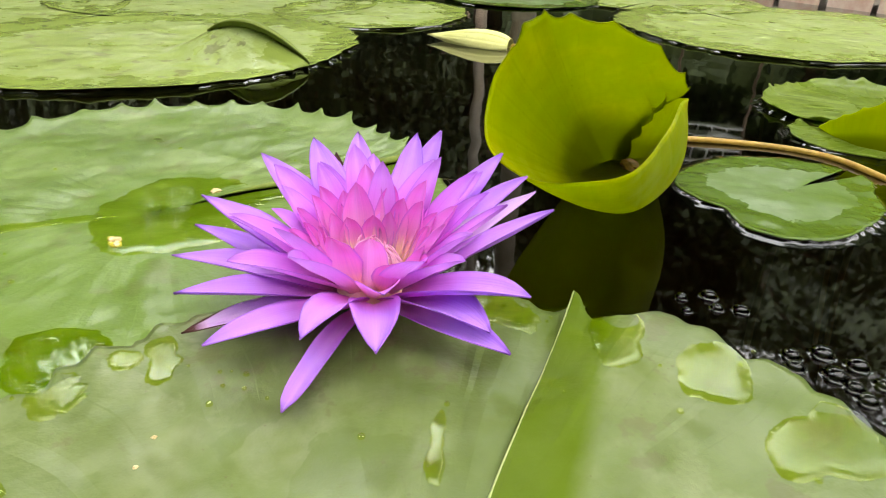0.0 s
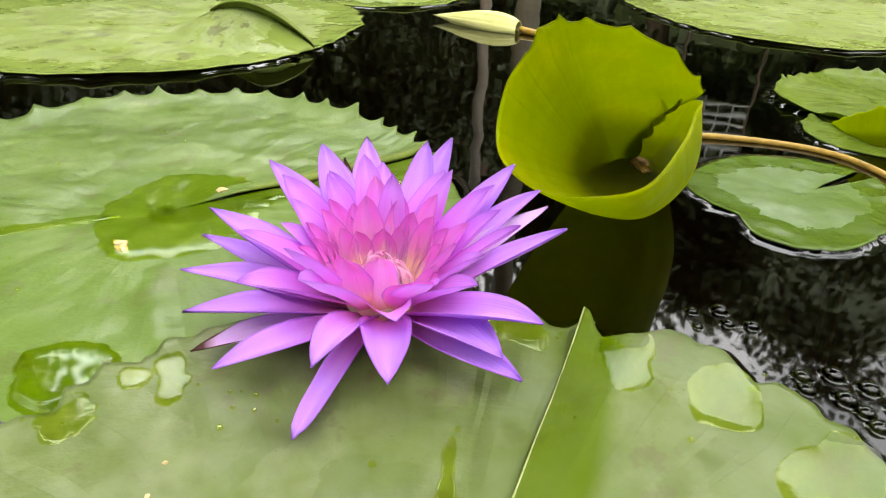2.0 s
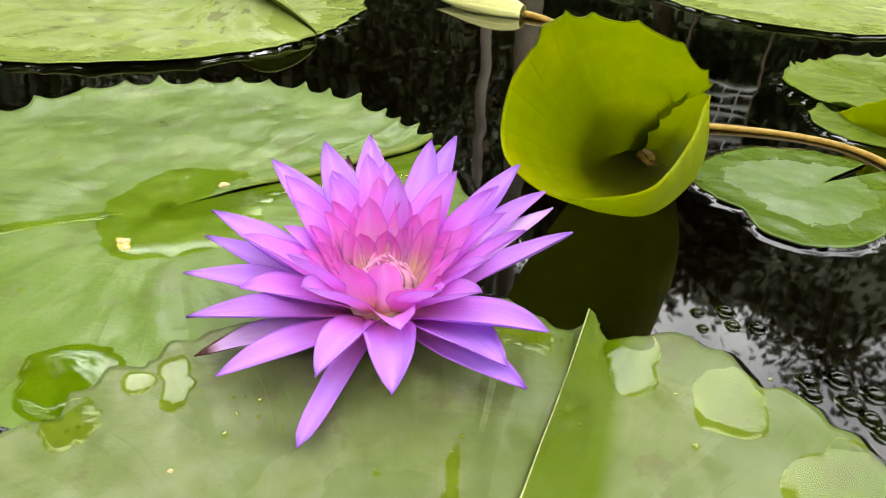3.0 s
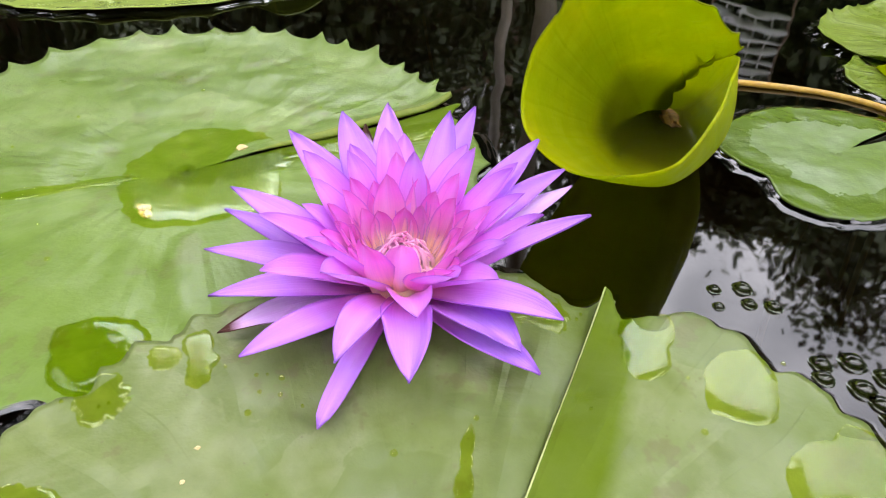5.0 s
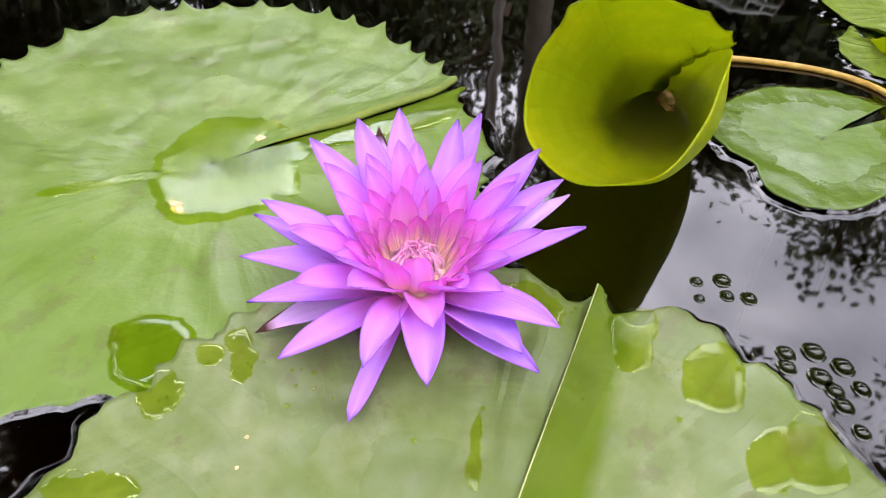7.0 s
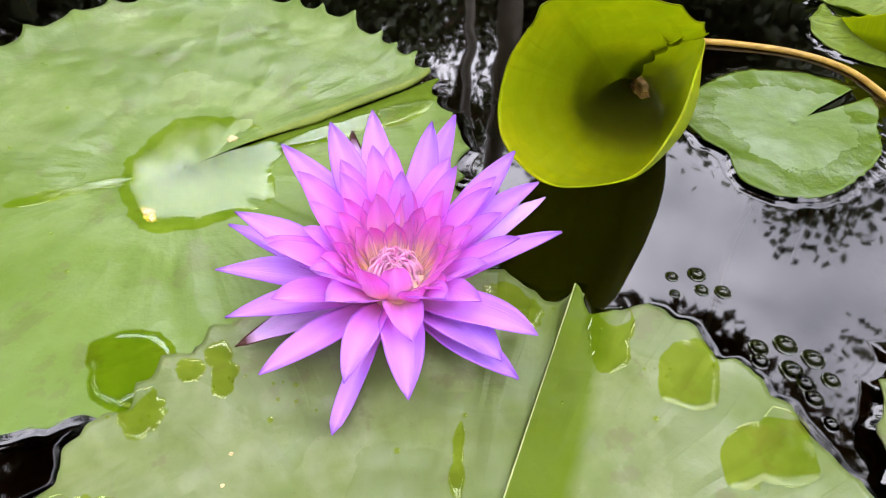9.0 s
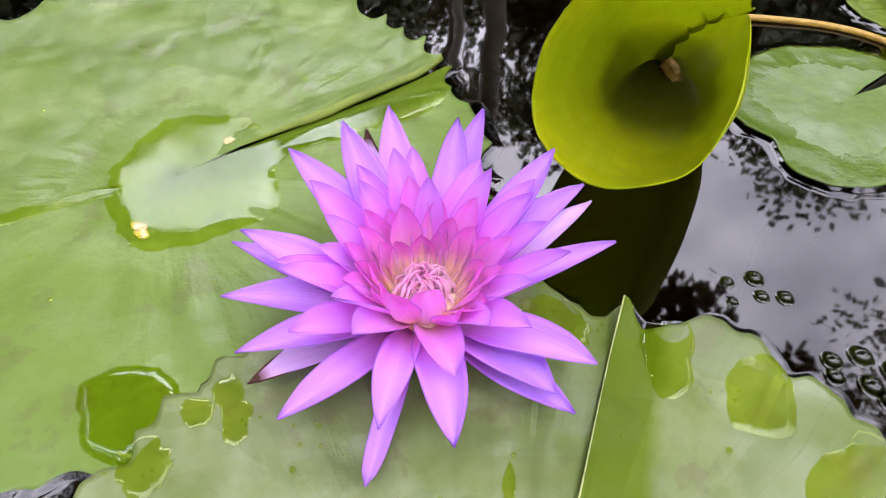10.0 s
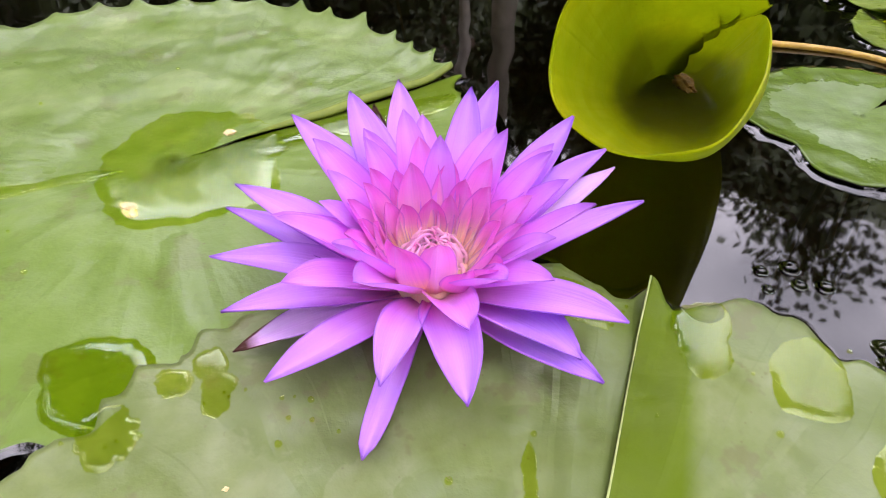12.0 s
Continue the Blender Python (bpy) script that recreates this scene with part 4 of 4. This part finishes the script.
for x, y, r in ((11.6, 27.8, 0.3), (13.0, 28.0, 0.42), (13.0, 26.9, 0.33), (14.1, 26.8, 0.38), (11.5, 26.6, 0.25), (14.9, 23.3, 0.42), (16.3, 23.5, 0.5), (14.7, 22.5, 0.4),
                (17.4, 22.7, 0.48), (16.1, 22.0, 0.5), (16.5, 21.3, 0.4), (17.8, 21.5, 0.38), (16.6, 20.5, 0.42), (16.9, 19.2, 0.35)):
    bubble(x, y, r * 0.82)


def water_weed(x, y, z, size, seed):
    """A submerged whorl of fine threads."""
    dice = random.Random(seed)
    verts, faces = [], []
    for k in range(70):
        az, rise = dice.uniform(0, 2 * math.pi), dice.uniform(-0.2, 0.8)
        end = Vector((math.cos(az), math.sin(az), rise)) * size * dice.uniform(0.6, 1.1)
        line = smooth_line([(x, y, z), tuple(Vector((x, y, z)) + end * 0.5 + Vector((0, 0, 0.3))), tuple(Vector((x, y, z)) + end)], 6)
        v, f, _ = tube([p if p.z < -0.25 else Vector((p.x, p.y, -0.25)) for p in line], 0.06, 4, 0.4)
        faces += [tuple(n + len(verts) for n in face) for face in f]
        verts += v
    whole("water_weed", mesh_of("water_weed", verts, faces, WEED), "tuft of fine green weed under the water", "water weed", group="water weed", kind="stuff")


for k, (x, y, z, size) in enumerate(((3.4, 46.0, -1.6, 3.0), (2.2, 41.0, -1.0, 2.6))):
    water_weed(x, y, z, size, k)


def crumb(x, y, top, size, material, label, seed):
    bm = bmesh.new()
    bmesh.ops.create_icosphere(bm, subdivisions=2, radius=size)
    for v in bm.verts:
        v.co *= 1 + 0.7 * noise.noise(v.co * (1.3 / size) + Vector((seed, 0, 0)))
        v.co.z *= 0.45
        v.co += Vector((x, y, top(x, y) + size * 0.2))
        v.co /= 100
    me = bpy.data.meshes.new("plant_crumb")
    bm.to_mesh(me)
    bm.free()
    me.materials.append(material)
    whole("plant_crumb", me, label, "plant debris", group="crumbs on the pads")


for x, y, top, size, seed in ((-17.8, 31.3, left_top, 0.35, 1.0), (-17.5, 30.9, left_top, 0.28, 2.0), (-18.1, 31.6, left_top, 0.22, 3.0), (-14.6, 38.2, left_top, 0.3, 4.0), (-9.6, 16.9, front_top, 0.09, 5.0), (-9.6, 15.5, front_top, 0.08, 6.0)):
    crumb(x, y, top, size, CRUMB, "dry yellowish crumb of plant matter on a pad", seed)


# ---- round the pond ----
def brick_edge():
    edge = whole("pond_edge", mesh_of("pond_edge", [pond_at(a, b, z) for z in (-14, 4.9) for a, b in ((-POND_HALF, POND_OUT), (POND_HALF, POND_OUT), (POND_HALF, POND_OUT + 22), (-POND_HALF, POND_OUT + 22))],
                 [(0, 3, 2, 1), (4, 5, 6, 7), (0, 1, 5, 4), (1, 2, 6, 5), (2, 3, 7, 6), (3, 0, 4, 7)], MORTAR, smooth=False), "weathered red brick edging of the pond", "pond edge", kind="structure")
    bm = bmesh.new()
    bmesh.ops.create_cube(bm, size=1.0)
    for v in bm.verts:
        v.co = Vector((v.co.x * 0.106, v.co.y * 0.215, v.co.z * 0.06))
    bmesh.ops.bevel(bm, geom=bm.edges[:], offset=0.006, segments=2, affect="EDGES")
    me = bpy.data.meshes.new("brick")
    bm.to_mesh(me)
    bm.free()
    me.materials.append(BRICK)
    turn = math.degrees(math.atan2(EDGE_WAY.y, EDGE_WAY.x))
    for k in range(-18, 29):
        brick = new("brick", me)
        brick.parent = edge
        x, y, z = pond_at(-60 + k * 11, POND_OUT + 10.5, 2.2 + 0.3 * math.sin(k * 3.1))
        brick.matrix_basis = pose(x / 100, y / 100, z / 100, 0, 0, turn + math.sin(k * 2.3))


brick_edge()


def near(dice):
    """A bell-shaped chance with its tails cut off."""
    return max(-1.5, min(1.5, dice.gauss(0, 1)))


def tree(x, y, tall, spread, seed, low=0.35, leaves=12000, leaf=0.10):
    """A tree in metres: tapered trunk with limbs, and a crown of single leaves in clumps."""
    dice = random.Random(seed)
    ob = thing("tree", "dark leafy garden tree behind the pond", "tree", (x * 100, y * 100, 1.5), group="trees round the pond")
    top = Vector((dice.uniform(-0.4, 0.4), dice.uniform(-0.4, 0.4), tall * 0.8)) * 100
    v, f, _ = tube(smooth_line([(0, 0, -5), tuple(top * 0.4 + Vector((12, 8, 0))), tuple(top)], 12), 2.0 * tall + 3, 10, 0.3)
    verts, faces, tips = list(v), list(f), []
    for k in range(11):
        h = dice.uniform(low, 0.95)
        az = k * 2.4 + dice.uniform(-0.4, 0.4)
        root = top * h * 0.95
        end = root + Vector((math.cos(az) * spread * 80, math.sin(az) * spread * 80, dice.uniform(10, 0.22 * tall * 100)))
        v, f, _ = tube(smooth_line([tuple(root), tuple(root.lerp(end, 0.5) + Vector((0, 0, 12))), tuple(end)], 7), 0.9 * tall, 6, 0.25)
        faces += [tuple(n + len(verts) for n in face) for face in f]
        verts += v
        tips += [root.lerp(end, s) for s in (0.5, 0.75, 1.0)]
    part("trunk", mesh_of("trunk", verts, faces, BARK), ob)
    verts, faces = [], []
    for k in range(leaves):
        at = dice.choice(tips)
        p = at + Vector((near(dice), near(dice), 0.75 * near(dice))) * spread * 21
        d = Vector((dice.uniform(-1, 1), dice.uniform(-1, 1), dice.uniform(-0.8, 0.4))).normalized() * leaf * 100 * dice.uniform(0.7, 1.4)
        w = d.orthogonal().normalized() * leaf * 34
        w.rotate(Matrix.Rotation(dice.uniform(0, 6.3), 3, d.normalized()))
        n = len(verts)
        verts += [tuple(p), tuple(p + d * 0.45 + w), tuple(p + d), tuple(p + d * 0.45 - w)]
        faces.append((n, n + 1, n + 2, n + 3))
    part("crown", mesh_of("crown", verts, faces, FOLIAGE, smooth=False), ob)


def spreading_tree(x, y, over, high, reach, seed):
    """A low broad tree whose limbs reach out over the water; metres."""
    dice = random.Random(seed)
    ob = thing("tree", "broad garden tree whose dark crown overhangs the pond", "tree", (x * 100, y * 100, 1.5), group="trees round the pond")
    fork = Vector((15, 10, high * 62))
    verts, faces, _ = tube(smooth_line([(0, 0, -5), (8, 4, high * 35), tuple(fork)], 10), 16, 10, 0.6)
    tips = []
    for k in range(36):
        a, r = k * 2.4, 100 * math.sqrt((k + 0.5) / 36)
        end = Vector(((over[0] - x) * 100 + r * reach[0] * math.cos(a), (over[1] - y) * 100 + r * reach[1] * math.sin(a), high * 100 + dice.uniform(-25, 35)))
        v, f, _ = tube(smooth_line([tuple(fork), tuple(fork.lerp(end, 0.5) + Vector((0, 0, 25))), tuple(end)], 8), 4.5, 6, 0.2)
        faces += [tuple(n + len(verts) for n in face) for face in f]
        verts += v
        tips += [end]
    part("trunk", mesh_of("trunk", verts, faces, BARK), ob)
    verts, faces = [], []
    for k in range(40000):
        p = dice.choice(tips) + Vector((near(dice), near(dice), 0.5 * near(dice))) * 26
        d = Vector((dice.uniform(-1, 1), dice.uniform(-1, 1), dice.uniform(-0.6, 0.2))).normalized() * 11 * dice.uniform(0.7, 1.4)
        w = d.orthogonal().normalized() * 3.8
        w.rotate(Matrix.Rotation(dice.uniform(0, 6.3), 3, d.normalized()))
        n = len(verts)
        verts += [tuple(p), tuple(p + d * 0.45 + w), tuple(p + d), tuple(p + d * 0.45 - w)]
        faces.append((n, n + 1, n + 2, n + 3))
    part("crown", mesh_of("crown", verts, faces, FOLIAGE, smooth=False), ob)


spreading_tree(-2.7, 0.3, (-0.25, 1.9), 3.4, (2.2, 1.05), 9)

TREES = [
    (-2.5, 2.8, 5.4, 1.1, 0.45),
    (-3.6, 4.6, 3.6, 2.0, 0.3), (-1.35, 6.2, 3.9, 1.4, 0.35), (1.35, 5.2, 4.0, 1.2, 0.3), (2.8, 5.4, 4.0, 1.5, 0.25), (5.75, 2.55, 8.2, 2.0, 0.25), (5.6, 0.8, 3.6, 1.9, 0.25),
    (-5.2, 1.6, 4.6, 2.2, 0.3), (-3.2, -2.6, 5.0, 2.4, 0.4), (1.2, -4.4, 4.0, 2.2, 0.3), (4.6, -3.0, 4.0, 2.2, 0.3), (-2.2, 9.5, 5.6, 2.0, 0.2), (5.4, 8.2, 5.0, 2.0, 0.2), (-6.0, 8.4, 6.0, 2.6, 0.2),
]
for k, (x, y, tall, spread, low) in enumerate(TREES):
    tree(x, y, tall, spread, 100 + k, low)
tree(0.35, 8.0, 8.2, 1.8, 131, 0.12, 18000)


def hedge():
    """A dense belt of shrubs that closes the garden all round."""
    dice = random.Random(77)
    verts, faces = [], []
    n, m = 160, 14
    for i in range(m):
        for k in range(n):
            a = 2 * math.pi * k / n
            gate = 40 * math.exp(-(((a - 1.57) / 0.07) ** 2))
            # out of view behind and to the left, added height blocks sky light
            top = 330 - gate + 430 * max(0.0, math.cos(a - 1.13)) ** 8 + 550 * max(0.0, -math.sin(a)) + 250 * max(0.0, -math.cos(a)) + 110 * noise.noise((math.cos(a) * 2.2, math.sin(a) * 2.2, 1.0)) + 90 * noise.noise((math.cos(a) * 9, math.sin(a) * 9, 2.0))
            h = i / (m - 1)
            r = 1050 + 90 * noise.noise((math.cos(a) * 12, math.sin(a) * 12, h * 5)) + 160 * h * h
            verts.append((r * math.cos(a), r * math.sin(a), top * h))
    for i in range(m - 1):
        faces += [(i * n + k, i * n + (k + 1) % n, (i + 1) * n + (k + 1) % n, (i + 1) * n + k) for k in range(n)]
    for _ in range(16000):
        a, h = dice.uniform(0, 2 * math.pi), dice.random()
        gate = 40 * math.exp(-(((a - 1.57) / 0.07) ** 2))
        top = 350 - gate + 430 * max(0.0, math.cos(a - 1.13)) ** 8 + 550 * max(0.0, -math.sin(a)) + 250 * max(0.0, -math.cos(a)) + 110 * noise.noise((math.cos(a) * 2.2, math.sin(a) * 2.2, 1.0)) + 90 * noise.noise((math.cos(a) * 9, math.sin(a) * 9, 2.0))
        r = 1000 + 160 * h * h + dice.gauss(0, 50)
        p = Vector((r * math.cos(a), r * math.sin(a), top * h ** 0.8))
        d = Vector((dice.uniform(-1, 1), dice.uniform(-1, 1), dice.uniform(-1, 0.6))).normalized() * 26
        w = d.orthogonal().normalized() * 9
        k = len(verts)
        verts += [tuple(p), tuple(p + d * 0.45 + w), tuple(p + d), tuple(p + d * 0.45 - w)]
        faces.append((k, k + 1, k + 2, k + 3))
    whole("hedge", mesh_of("hedge", verts, faces, FOLIAGE, smooth=False), "dense dark green belt of garden shrubs, added taller where unseen", "hedge", kind="stuff")


hedge()


def pole(x, y, tall, r):
    v, f, u = tube([(x * 100, y * 100, 0), (x * 100, y * 100, tall * 50), (x * 100, y * 100, tall * 100)], r, 12)
    whole("garden_post", mesh_of("garden_post", v, f, plain_material("weathered_post", (0.44, 0.37, 0.31), (0.68, 0.60, 0.52), 12)), "weathered grey-brown garden post behind the pond", "post", group="posts behind the pond")


pole(0.115, 3.0, 1.9, 2.6)
pole(0.33, 3.3, 4.2, 6.0)


def grille():
    """White flat bars added behind the pond to mirror as bright sky glints."""
    ob = thing("glint_bars", "added white bars that mirror as bright sky glints in the water", "grille", (156, 392, 1.5))
    paint = plain_material("white_paint", (0.78, 0.78, 0.77), (0.88, 0.88, 0.86), 30, 0.5)
    way = Vector((0.91, -0.40, 0))

    def bar(name, a, b, r, material=paint):
        v, f, u = tube([a, a.lerp(b, 0.5), b], r, 6)
        part(name, mesh_of(name, v, f, material, u), ob)

    for side in (-22, 22):
        bar("post", way * side, way * side + Vector((0, 0, 138)), 0.9, BARK)
    for k in range(7):
        z = 92 + k * 7
        bar("rail", way * -22 + Vector((0, 0, z)), way * 22 + Vector((0, 0, z)), 1.5)
    for k in range(1, 5):
        x = -22 + k * 8.8
        bar("upright", way * x + Vector((0, 0, 90)), way * x + Vector((0, 0, 136)), 0.6)


grille()
